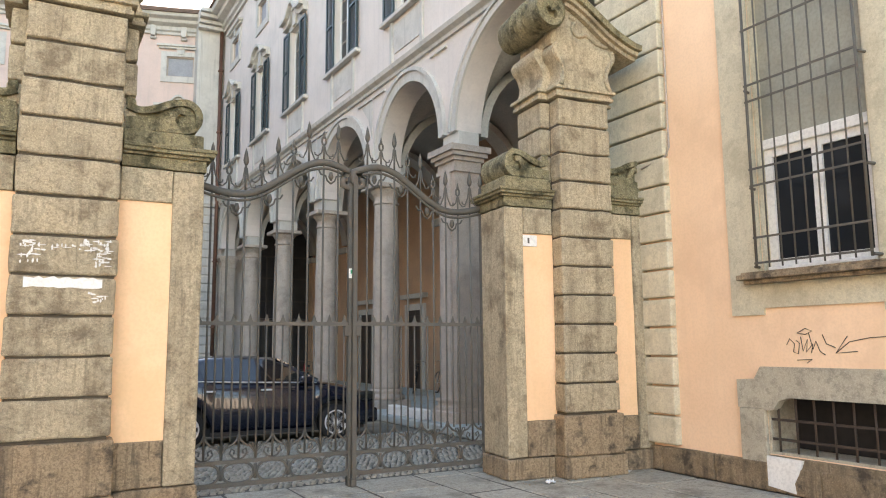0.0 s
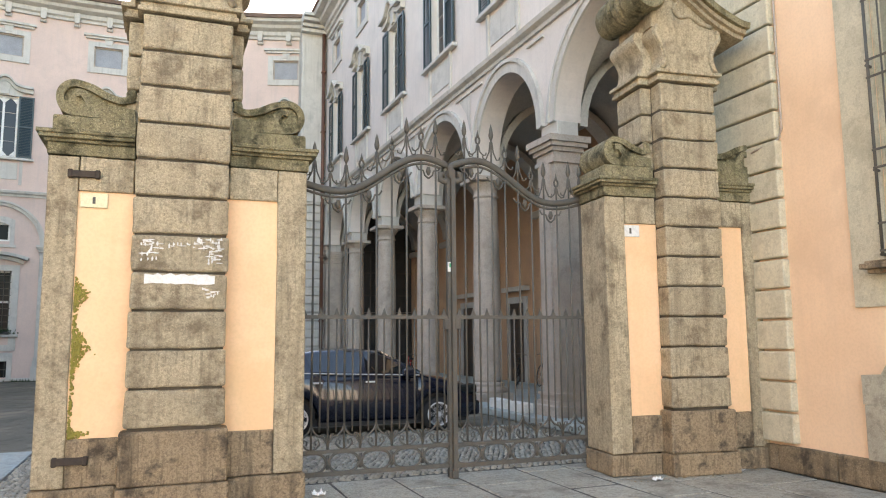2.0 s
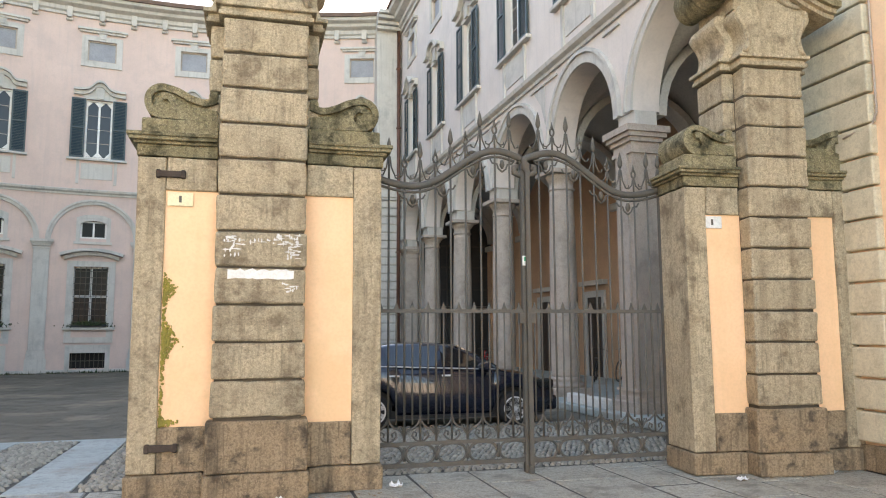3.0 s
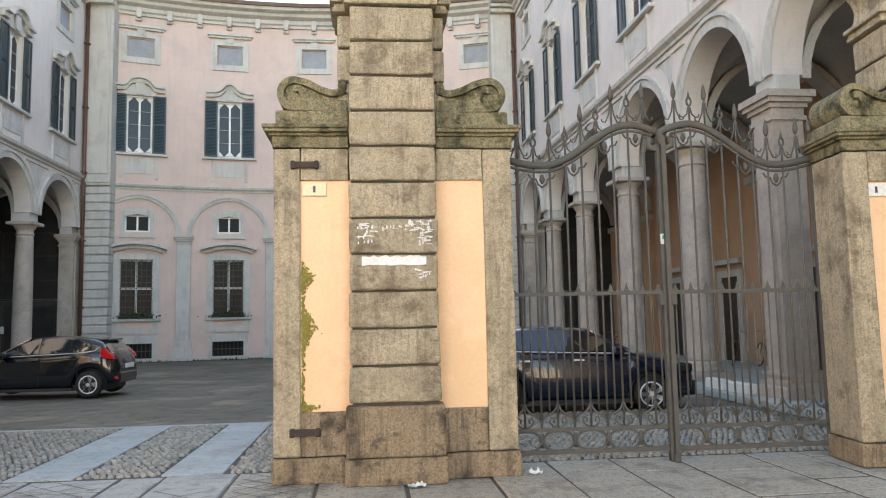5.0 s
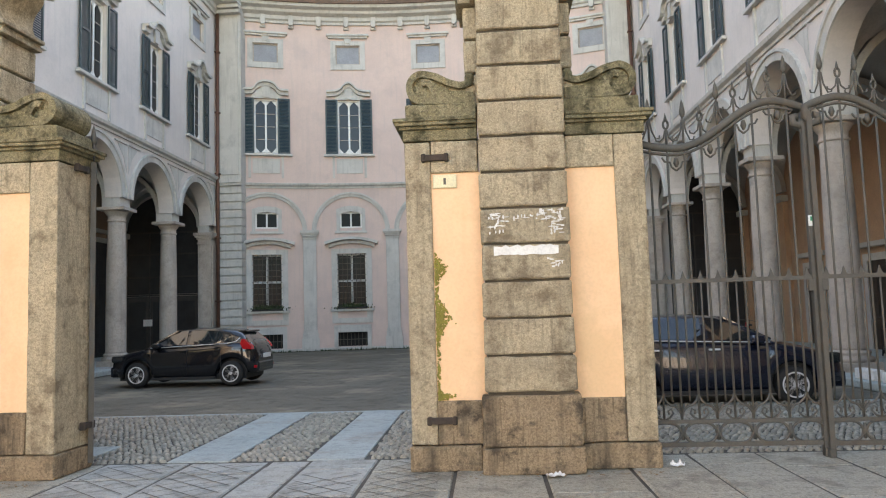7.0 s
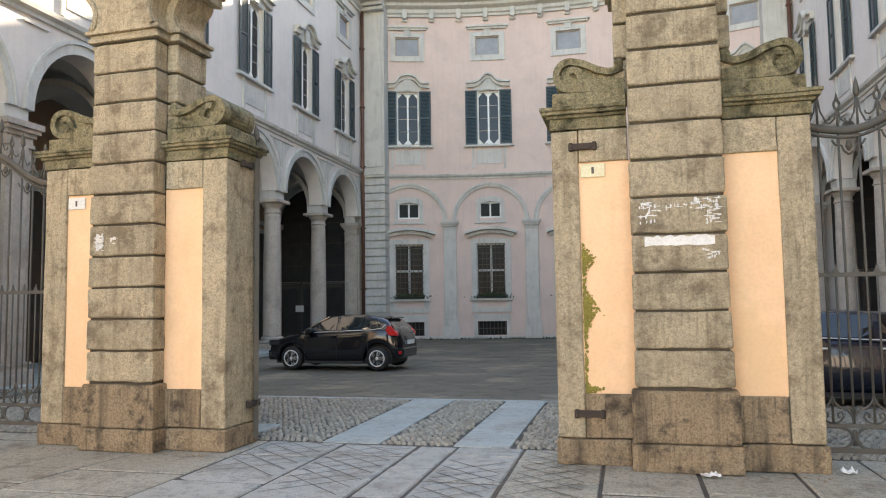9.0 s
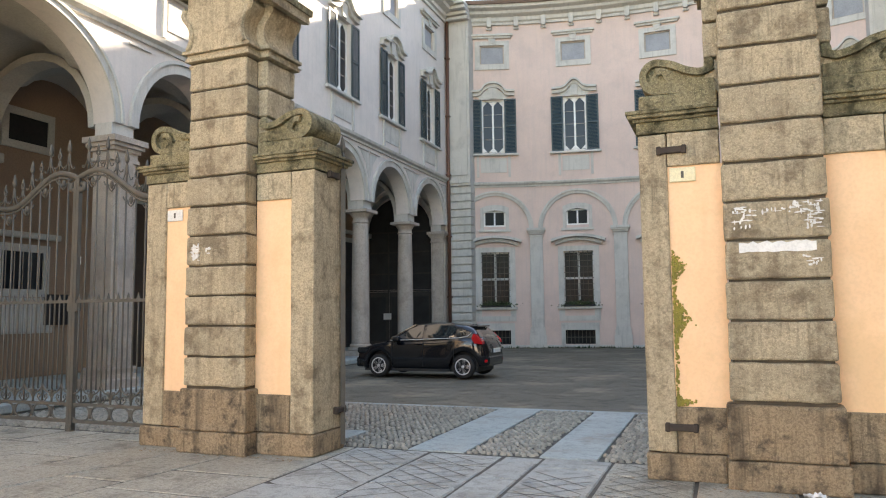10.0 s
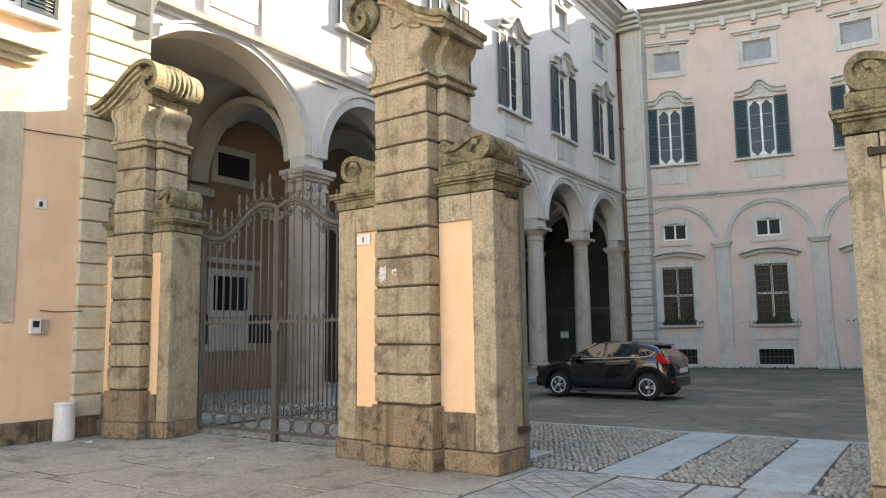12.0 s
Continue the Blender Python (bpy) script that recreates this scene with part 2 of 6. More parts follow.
def stone(bm, bevel=0.018, rough=0.008, cut=0, seed=0.0):
    bmesh.ops.bevel(bm, geom=bm.edges[:], offset=bevel, segments=2, affect="EDGES", profile=0.5)
    if cut:
        bmesh.ops.subdivide_edges(bm, edges=[e for e in bm.edges if e.calc_length() > 0.2], cuts=cut, use_grid_fill=True)
    return roughen(bm, rough, 5.0, seed)


def add_prism(bm, outline, y0, y1):
    """An outline in the x-z plane, drawn out from y0 (front) to y1 (back)."""
    a = [bm.verts.new((x, y0, z)) for x, z in outline]
    b = [bm.verts.new((x, y1, z)) for x, z in outline]
    n = len(a)
    bm.faces.new(a)
    bm.faces.new(b[::-1])
    for i in range(n):
        bm.faces.new((a[i], b[i], b[(i + 1) % n], a[(i + 1) % n]))
    return bm


def prism(outline, y0, y1):
    bm = add_prism(bmesh.new(), outline, y0, y1)
    bmesh.ops.recalc_face_normals(bm, faces=bm.faces[:])
    return bm


def add_lathe(bm, profile, steps=24, cx=0.0, cy=0.0):
    rings = []
    for r, z in profile:
        rings.append([bm.verts.new((cx + r * math.cos(2 * math.pi * k / steps), cy + r * math.sin(2 * math.pi * k / steps), z)) for k in range(steps)])
    for a, b in zip(rings, rings[1:]):
        for k in range(steps):
            f = bm.faces.new((a[k], a[(k + 1) % steps], b[(k + 1) % steps], b[k]))
            f.smooth = True
    bm.faces.new(rings[0][::-1])
    bm.faces.new(rings[-1])
    return bm


def add_tube(bm, pts, r, steps=6, flat=1.0):
    """A rod along points; flat squeezes it across y."""
    pts = [Vector(p) for p in pts]
    rings = []
    for i, p in enumerate(pts):
        d = (pts[min(i + 1, len(pts) - 1)] - pts[max(i - 1, 0)]).normalized()
        u = Vector((0, 1, 0)) if abs(d.y) < 0.9 else Vector((1, 0, 0))
        s = d.cross(u).normalized()
        u = s.cross(d).normalized()
        rr = r[i] if isinstance(r, (list, tuple)) else r
        rings.append([bm.verts.new(p + (s * math.cos(2 * math.pi * k / steps) + u * flat * math.sin(2 * math.pi * k / steps)) * rr) for k in range(steps)])
    for a, b in zip(rings, rings[1:]):
        for k in range(steps):
            f = bm.faces.new((a[k], a[(k + 1) % steps], b[(k + 1) % steps], b[k]))
            f.smooth = steps > 4
    bm.faces.new(rings[0][::-1])
    bm.faces.new(rings[-1])
    return bm


def tube(pts, r, steps=6, flat=1.0):
    return add_tube(bmesh.new(), pts, r, steps, flat)


def sweep_profile(bm, profile, path, close=False):
    """Sweep a moulding profile of (out, up) along a path of (x, y, outward x, outward y)."""
    rings = []
    for x, y, ox, oy in path:
        rings.append([bm.verts.new((x + ox * o, y + oy * o, z)) for o, z in profile])
    n = len(profile)
    for a, b in zip(rings, rings[1:]):
        for k in range(n):
            bm.faces.new((a[k], b[k], b[(k + 1) % n], a[(k + 1) % n]))
    bm.faces.new(rings[0])
    bm.faces.new(rings[-1][::-1])
    bmesh.ops.recalc_face_normals(bm, faces=bm.faces[:])
    return bm


def part(name, bm, mat, parent=None, label="", m=None):
    me = bpy.data.meshes.new(name)
    bm.to_mesh(me)
    bm.free()
    me.materials.append(mat)
    ob = new(name, me)
    if parent is not None:
        ob.parent = parent
    if m is not None:
        ob.matrix_basis = m
    if label:
        ob["label"] = label
    return ob


def piece(name, mesh, parent, m):
    ob = new(name, mesh)
    ob.parent = parent
    ob.matrix_basis = m
    return ob


def thing(name, label, category, m=None, group="", kind=""):
    ob = new(name)
    ob.empty_display_size = 0.1
    if m is not None:
        ob.matrix_basis = m
    return tagged(ob, label, category, group, kind)


def holed_wall(u0, u1, z0, z1, holes, thick, cuts=()):
    """A wall in the x-z plane, front at y=0, back at y=thick, with rectangular holes (u0, u1, z0, z1) that go through."""
    us = sorted({u0, u1, *cuts, *(h[0] for h in holes), *(h[1] for h in holes)})
    zs = sorted({z0, z1, *(h[2] for h in holes), *(h[3] for h in holes)})
    us = [u for u in us if u0 - 1e-6 <= u <= u1 + 1e-6]
    bm = bmesh.new()
    grid = {}

    def vert(i, j, back):
        key = (i, j, back)
        if key not in grid:
            grid[key] = bm.verts.new((us[i], thick if back else 0.0, zs[j]))
        return grid[key]

    def solid(i, j):
        if not (0 <= i < len(us) - 1 and 0 <= j < len(zs) - 1):
            return False
        cu, cz = (us[i] + us[i + 1]) / 2, (zs[j] + zs[j + 1]) / 2
        return not any(h[0] < cu < h[1] and h[2] < cz < h[3] for h in holes)

    for i in range(len(us) - 1):
        for j in range(len(zs) - 1):
            if not solid(i, j):
                continue
            for back in (False, True):
                q = [vert(i, j, back), vert(i + 1, j, back), vert(i + 1, j + 1, back), vert(i, j + 1, back)]
                bm.faces.new(q[::-1] if back else q)
            for di, dj, a, b in ((-1, 0, (i, j), (i, j + 1)), (1, 0, (i + 1, j), (i + 1, j + 1)), (0, -1, (i, j), (i + 1, j)), (0, 1, (i, j + 1), (i + 1, j + 1))):
                if not solid(i + di, j + dj):
                    bm.faces.new((vert(*a, False), vert(*b, False), vert(*b, True), vert(*a, True)))
    bmesh.ops.recalc_face_normals(bm, faces=bm.faces[:])
    return bm


# ---- plan ----
LX, RX = -12.8, 7.58            # arcade fronts
COLS = [12.88] + [12.5 + 4.3 * k for k in range(1, 6)]
BAYS = [14.86] + [14.65 + 4.3 * k for k in range(1, 5)]
CAPZ, STRING, SILL, HEAD, EAVE = 6.10, 8.46, 9.8, 12.6, 17.3
BX, BHALF, BY = -2.55, 10.2, 36.5     # curved rear front: axis, half width, deepest y
# House tops lie out of view; height chosen for where their shadow falls.
HOUSE_H = 12.9
WRX, WLX = 7.63, -13.0          # street walls
FRONT_Y = 7.98                  # gate piers


# ---- ground ----
part("ground", box(-60, 60, -60, 90, -0.6, -0.03), M_ASPHALT)
tagged(bpy.data.objects["ground"], "worn grey asphalt and earth of the courtyard", "ground", kind="structure")
part("street_bed", box(WLX - 0.2, WRX + 0.2, -14, 8.75, -0.028, -0.012), M_JOINT)
tagged(bpy.data.objects["street_bed"], "dark dirt joints under the pavement slabs", "pavement", kind="structure")


# ---- arcaded wings ----
def arc_points(cx, cz, r, a0, a1, n):
    return [(cx + r * math.cos(radians(a0 + (a1 - a0) * i / n)), cz + r * math.sin(radians(a0 + (a1 - a0) * i / n))) for i in range(n + 1)]


def column(m):
    c = thing("column", "smooth grey stone column with moulded capital in the portico", "column", m, "portico columns", "structure")
    bm = box(-0.47, 0.47, -0.47, 0.47, 0.0, 0.34, 0.02)
    part("plinth", bm, M_STONE_GREY, c)
    part("base", add_lathe(bmesh.new(), [(0.46, 0.34), (0.48, 0.38), (0.47, 0.44), (0.40, 0.47), (0.39, 0.50), (0.42, 0.53), (0.41, 0.57), (0.36, 0.60)], 28), M_STONE_GREY, c)
    part("shaft", add_lathe(bmesh.new(), [(0.355, 0.60), (0.345, 0.66), (0.345, 2.2), (0.335, 3.6), (0.305, 5.1), (0.30, 5.24)], 28), M_STONE_GREY, c)
    part("capital", add_lathe(bmesh.new(), [(0.30, 5.24), (0.335, 5.26), (0.335, 5.30), (0.305, 5.32), (0.305, 5.46), (0.34, 5.49), (0.37, 5.54), (0.41, 5.60), (0.42, 5.64)], 28), M_STONE_GREY, c)
    part("abacus", box(-0.50, 0.50, -0.50, 0.50, 5.64, 5.76, 0.015), M_STONE_GREY, c)
    part("impost", box(-0.37, 0.37, -0.30, 0.37, 5.76, CAPZ, 0.01), M_TRIM, c)
    return c


def square_pier(m, half=False):
    c = thing("portico_pier", "square grey stone pier with moulded cap in the portico", "pier", m, "portico piers", "structure")
    w, d = (0.36, 0.30) if half else (0.33, 0.30)
    bm = box(-w - 0.14, w + 0.14, -d - 0.14, d + 0.14, 0, 0.36, 0.02)
    part("plinth", bm, M_STONE_GREY, c)
    bm = bmesh.new()
    for g, z0, z1 in ((0.10, 0.36, 0.44), (0.05, 0.44, 0.54), (0.08, 0.54, 0.60)):
        add_box(bm, -w - g, w + g, -d - g, d + g, z0, z1)
    part("base", bm, M_STONE_GREY, c)
    bm = bmesh.new()
    add_box(bm, -w, w, -d, d, 0.60, 5.22)
    add_box(bm, -w + 0.14, w - 0.14, -d - 0.05, d + 0.05, 0.60, 5.22)
    part("shaft", bm, M_STONE_GREY, c)
    bm = bmesh.new()
    for g, z0, z1 in ((0.05, 5.22, 5.30), (0.02, 5.30, 5.45), (0.07, 5.45, 5.54), (0.13, 5.54, 5.63), (0.18, 5.63, 5.76)):
        add_box(bm, -w - g, w + g, -d - g, d + g, z0, z1)
    part("capital", bm, M_STONE_GREY, c)
    part("impost", box(-w, w, -d + 0.1, d, 5.76, CAPZ, 0.01), M_TRIM, c)
    return c


def shutter(parent, u0, u1, z0, z1, y, lab=""):
    bm = bmesh.new()
    fr = 0.07
    add_box(bm, u0, u0 + fr, y - 0.05, y, z0, z1)
    add_box(bm, u1 - fr, u1, y - 0.05, y, z0, z1)
    for zz in (z0, (z0 + z1) / 2 - fr / 2, z1 - fr):
        add_box(bm, u0 + fr, u1 - fr, y - 0.05, y, zz, zz + fr)
    n = int((z1 - z0) / 0.075)
    for k in range(n):
        zz = z0 + 0.08 + (z1 - z0 - 0.16) * k / n
        vs = [bm.verts.new(c) for c in ((u0 + fr, y - 0.04, zz), (u1 - fr, y - 0.04, zz), (u1 - fr, y - 0.008, zz + 0.07), (u0 + fr, y - 0.008, zz + 0.07))]
        bm.faces.new(vs)
    part("shutter", bm, M_SHUTTER, parent, "dark green louvred shutter")


def pediment_outline(kind, w, h):
    """The broken line of a window hood: curved crest or pointed crest between flat shoulders."""
    top = [(-w, 0.0), (-w * 0.62, 0.02)]
    if kind == "round":
        top += [(w * 0.5 * math.cos(radians(a)), 0.06 + (h - 0.06) * math.sin(radians(a))) for a in range(170, 5, -16)]
    else:
        top += [(-w * 0.4, 0.10), (-w * 0.12, h * 0.92), (0, h), (w * 0.12, h * 0.92), (w * 0.4, 0.10)]
    return top + [(w * 0.62, 0.02), (w, 0.0)]


def hood(parent, kind, z, w=1.12, h=0.45):
    line = pediment_outline(kind, w, h)
    for th, out in ((0.10, 0.30), (0.18, 0.16)):
        bm = bmesh.new()
        up = [(x, z + zz + (0.10 if th == 0.10 else 0.0)) for x, zz in line]
        low = [(x * 0.985, zz - th) for x, zz in up]
        add_prism(bm, up + low[::-1], -out, 0.0)
        bmesh.ops.recalc_face_normals(bm, faces=bm.faces[:])
        part("hood_moulding", bm, M_TRIM, parent)
    bm = bmesh.new()
    add_prism(bm, [(-0.16, z - 0.30), (0.16, z - 0.30), (0.22, z + h * 0.6), (-0.22, z + h * 0.6)], -0.12, 0.0)
    part("keystone", bm, M_TRIM, parent)
    part("hood_panel", prism([(-0.78, z - 0.22), (0.78, z - 0.22), (0.92, z - 0.02), (0.5, z + 0.02), (0, z + h * 0.8), (-0.5, z + 0.02), (-0.92, z - 0.02)], -0.035, 0.0), M_TRIM, parent)


def main_window(m, kind, reflect):
    w = thing("window", "tall window with white casements, open green shutters and hooded stone surround", "window", m, "first floor windows", "structure")
    hw = 0.56
    bm = bmesh.new()
    for s in (-1, 1):
        add_box(bm, s * hw - (0.14 if s < 0 else 0), s * hw + (0.14 if s > 0 else 0), -0.05, 0.0, SILL - 0.02, HEAD + 0.14)
    add_box(bm, -hw, hw, -0.05, 0.0, HEAD, HEAD + 0.14)
    part("surround", bm, M_TRIM, w)
    part("window_sill", box(-1.28, 1.28, -0.16, 0.0, SILL - 0.13, SILL - 0.02, 0.015), M_TRIM, w)
    bm = bmesh.new()
    add_box(bm, -0.86, -0.74, -0.06, 0, STRING + 0.12, SILL - 0.13)
    add_box(bm, 0.74, 0.86, -0.06, 0, STRING + 0.12, SILL - 0.13)
    add_box(bm, -0.66, 0.66, -0.03, 0, STRING + 0.35, SILL - 0.25)
    part("apron", bm, M_TRIM, w)
    bm = bmesh.new()
    for u, w_ in ((-hw, 0.07), (-0.045, 0.09), (hw - 0.07, 0.07)):
        add_box(bm, u, u + w_, 0.12, 0.20, SILL, HEAD)
    for zz in (SILL, HEAD - 0.08):
        add_box(bm, -hw, hw, 0.125, 0.195, zz, zz + 0.08)
    for s in (-1, 1):
        cx = s * 0.255
        for sx in (-1, 1):
            for zz, dz in ((HEAD - 0.1, -1), (SILL + 0.1, 1)):
                vs = [(cx + sx * 0.235, zz), (cx + sx * 0.235, zz + dz * 0.22), (cx + sx * 0.04, zz)]
                add_prism(bm, vs, 0.13, 0.19)
    bmesh.ops.recalc_face_normals(bm, faces=bm.faces[:])
    fr = part("window_frame", bm, M_WHITE, w)
    for s in (-1, 1):
        for k in range(4):
            z0 = SILL + 0.1 + (HEAD - SILL - 0.2) * k / 4
            part("pane", box(s * 0.265 - 0.225, s * 0.265 + 0.225, 0.155, 0.165, z0 + 0.012, z0 + (HEAD - SILL - 0.2) / 4 - 0.012), M_GLASS, fr)
    bm = bmesh.new()
    for k in (1, 2, 3):
        z0 = SILL + 0.1 + (HEAD - SILL - 0.2) * k / 4
        add_box(bm, -hw + 0.1, hw - 0.1, 0.14, 0.18, z0 - 0.012, z0 + 0.012)
    part("glazing_bar", bm, M_STONE_GREY, fr)
    # Thin black sheet that paints the unlit room behind the casements.
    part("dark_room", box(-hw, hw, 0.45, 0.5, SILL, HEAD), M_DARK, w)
    shutter(w, -hw - 0.62, -hw - 0.02, SILL, HEAD, -0.055)
    shutter(w, hw + 0.02, hw + 0.62, SILL, HEAD, -0.055)
    hood(w, kind, HEAD + 0.34)
    return w


def attic_window(m):
    w = thing("attic_window", "small closed attic window with grey blind and stone surround", "window", m, "attic windows", "structure")
    z0, z1, hw = 14.45, 15.45, 0.62
    bm = bmesh.new()
    for s in (-1, 1):
        add_box(bm, min(s * hw, s * (hw + 0.26)), max(s * hw, s * (hw + 0.26)), -0.06, 0.0, z0 - 0.28, z1 + 0.22)
    add_box(bm, -hw, hw, -0.06, 0, z1, z1 + 0.22)
    add_box(bm, -hw, hw, -0.06, 0, z0 - 0.28, z0)
    part("surround", bm, M_TRIM, w)
    bm = bmesh.new()
    add_box(bm, -1.08, 1.08, -0.20, 0, z1 + 0.46, z1 + 0.56)
    add_box(bm, -1.0, 1.0, -0.12, 0, z1 + 0.36, z1 + 0.46)
    add_prism(bm, [(-0.12, z1 + 0.1), (0.12, z1 + 0.1), (0.2, z1 + 0.36), (-0.2, z1 + 0.36)], -0.1, -0.061)
    bmesh.ops.recalc_face_normals(bm, faces=bm.faces[:])
    part("hood_moulding", bm, M_TRIM, w)
    part("blind", box(-hw, hw, 0.10, 0.14, z0, z1), M_BLIND, w)
    bm = bmesh.new()
    for u in (-hw, hw - 0.06):
        add_box(bm, u, u + 0.06, 0.05, 0.1, z0, z1)
    for z in (z0, z1 - 0.06):
        add_box(bm, -hw + 0.06, hw - 0.06, 0.05, 0.1, z, z + 0.06)
    part("window_frame", bm, M_STONE_GREY, w)
    return w


CORNICE = [(0.0, 16.5), (0.10, 16.5), (0.12, 16.62), (0.22, 16.68), (0.24, 16.85), (0.50, 16.95), (0.55, 17.08), (0.80, 17.16), (0.85, EAVE), (0.0, EAVE)]
BAND = [(0.0, STRING - 0.24), (0.06, STRING - 0.24), (0.07, STRING - 0.16), (0.17, STRING - 0.10), (0.20, STRING), (0.10, STRING + 0.03), (0.0, STRING + 0.04)]


def wing(name, m, wall_mat, kinds, mirror, rear_mat):
    """An arcaded wing. Local x runs along the front, from the street if mirror is 1, towards it if -1; the front looks to -y."""
    s = mirror
    y_end, y_near = 34.3, (8.34 if s > 0 else 8.13)
    a, b = sorted((s * y_near, s * y_end))
    holes = []
    for y in BAYS:
        holes.append((s * y - 0.56, s * y + 0.56, SILL, HEAD))
        holes.append((s * y - 0.62, s * y + 0.62, 14.45, 15.45))
    holes.append((s * 10.35 - 0.56, s * 10.35 + 0.56, SILL, HEAD))
    wall = part("wall_" + name, holed_wall(a, b, STRING + 0.04, EAVE, holes, 0.6), wall_mat, None, m=m)
    tagged(wall, "pale plastered upper wall of the palace wing", "wall", kind="structure")
    # arches
    arches = [(BAYS[0], 3.94, 1.56)] + [(c, 4.3, 1.73) for c in BAYS[1:]] + [(10.08, 5.62, 2.50)]
    for c, wd, r in arches:
        u = s * c
        cz = CAPZ
        flat = (1.73 / r) if r < 2 else 0.84

        def oval(pts):
            return [(x, cz + (z - cz) * flat) for x, z in pts]
        if r > 2:
            rim_w, rim_in = 0.24, 0.17
            k0 = (y_near - c) / r
            z0 = cz + r * flat * math.sqrt(1 - k0 * k0)
            arc = [(q, z) for q, z in oval(arc_points(u, cz, r, 180, 0, 40)) if s * q > y_near + 0.02]
            if s > 0:
                pts = [(y_near, z0)] + arc + [(u + wd / 2, cz), (u + wd / 2, STRING + 0.04), (y_near, STRING + 0.04)]
            else:
                pts = [(u - wd / 2, cz)] + arc + [(-y_near, z0), (-y_near, STRING + 0.04), (u - wd / 2, STRING + 0.04)]
            rims = [[(q, z) for q, z in oval(arc_points(u, cz, rr_, 180, 0, 40)) if s * q > y_near + 0.02] for rr_ in (r + rim_w, r + rim_in, r + 0.005)]
            ob = part("arcade_wall", prism(pts, 0.0, 0.6), wall_mat, None, m=m)
            tagged(ob, "plastered wide arch of the portico beside the house", "arch", "portico arches", "structure")
            part("archivolt", prism(rims[0] + rims[2][::-1], -0.05, 0.0), M_TRIM, ob)
            part("archivolt_rim", prism(rims[0] + rims[1][::-1], -0.09, -0.051), M_TRIM, ob)
            continue
        pts = [(u - wd / 2, cz), (u - r, cz)] + oval(arc_points(u, cz, r, 180, 0, 24)[1:-1]) + [(u + r, cz), (u + wd / 2, cz), (u + wd / 2, STRING + 0.04), (u - wd / 2, STRING + 0.04)]
        ob = part("arcade_wall", prism(pts, 0.0, 0.6), wall_mat, None, m=m)
        tagged(ob, "plastered arch of the portico with spandrels", "arch", "portico arches", "structure")
        ring = arc_points(u, cz, r + 0.30, 180, 0, 24) + arc_points(u, cz, r + 0.005, 0, 180, 24)
        part("archivolt", prism(oval(ring), -0.05, 0.0), M_TRIM, ob)
        ring = arc_points(u, cz, r + 0.30, 180, 0, 24) + arc_points(u, cz, r + 0.22, 0, 180, 24)
        part("archivolt_rim", prism(oval(ring), -0.10, -0.051), M_TRIM, ob)
        for du in (-1, 1):
            part("spandrel_moulding", box(*sorted((u + du * 1.20, u + du * (wd / 2 - 0.06))), -0.055, 0.0, STRING - 0.42, STRING - 0.375), M_TRIM, ob)
        if wd > 4:
            for du in (-1, 1):
                part("spandrel_panel", prism([(u + du * 2.10, 7.0), (u + du * 2.10, 8.0), (u + du * 1.42, 8.0), (u + du * 1.86, 7.56)], -0.02, 0.0), M_TRIM, ob)
    band = part("string_course_" + name, sweep_profile(bmesh.new(), BAND, [(a, 0, 0, -1), (b, 0, 0, -1)]), M_TRIM, None, m=m)
    tagged(band, "moulded grey string course above the arches", "moulding", kind="structure")
    corn = part("cornice_" + name, sweep_profile(bmesh.new(), CORNICE, [(a, 0, 0, -1), (b, 0, 0, -1)]), M_TRIM, None, m=m)
    tagged(corn, "heavy moulded eaves cornice", "cornice", kind="structure")
    bm = bmesh.new()
    # The ridge is out of view and raised this high to block low sun.
    add_prism(bm, [(-0.95, EAVE + 0.06), (9.0, EAVE + 8.5), (9.0, EAVE + 0.05), (-0.8, EAVE)], a, b)
    bmesh.ops.recalc_face_normals(bm, faces=bm.faces[:])
    rot = Matrix(((0, 1, 0, 0), (1, 0, 0, 0), (0, 0, 1, 0), (0, 0, 0, 1)))
    bm.transform(rot)
    bmesh.ops.recalc_face_normals(bm, faces=bm.faces[:])
    roof = part("roof_" + name, bm, M_ROOF, None, m=m)
    tagged(roof, "terracotta tiled wing roof, its unseen ridge raised to block sun", "roof", kind="structure")
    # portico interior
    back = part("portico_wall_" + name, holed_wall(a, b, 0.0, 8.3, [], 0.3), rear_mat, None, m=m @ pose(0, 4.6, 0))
    tagged(back, "ochre plastered rear wall of the portico", "wall", kind="structure")
    bm = bmesh.new()
    for c, wd in [(BAYS[0], 3.94)] + [(q, 4.3) for q in BAYS[1:]] + [(10.08, 5.62)]:
        n = 18
        low, high = [], []
        for iy in range(n + 1):
            v = 0.6 + 4.0 * iy / n
            for ix in range(n + 1):
                u = wd * (ix / n - 0.5)
                ku, kv = u / (wd / 2 - 0.02), (v - 2.6) / 1.98
                rise = max(math.sqrt(max(0.0, 1 - ku * ku)), math.sqrt(max(0.0, 1 - kv * kv)))
                z = CAPZ - 0.05 + 2.22 * rise
                low.append(bm.verts.new((s * c + u, v, z)))
                high.append(bm.verts.new((s * c + u, v, 8.45)))
        for iy in range(n):
            for ix in range(n):
                k = iy * (n + 1) + ix
                f = bm.faces.new((low[k], low[k + n + 1], low[k + n + 2], low[k + 1]))
                f.smooth = True
                bm.faces.new((high[k], high[k + 1], high[k + n + 2], high[k + n + 1]))
    vault = part("ceiling_" + name, bm, M_VAULT, None, m=m)
    tagged(vault, "grey plastered groin vaults of the portico", "ceiling", kind="structure")
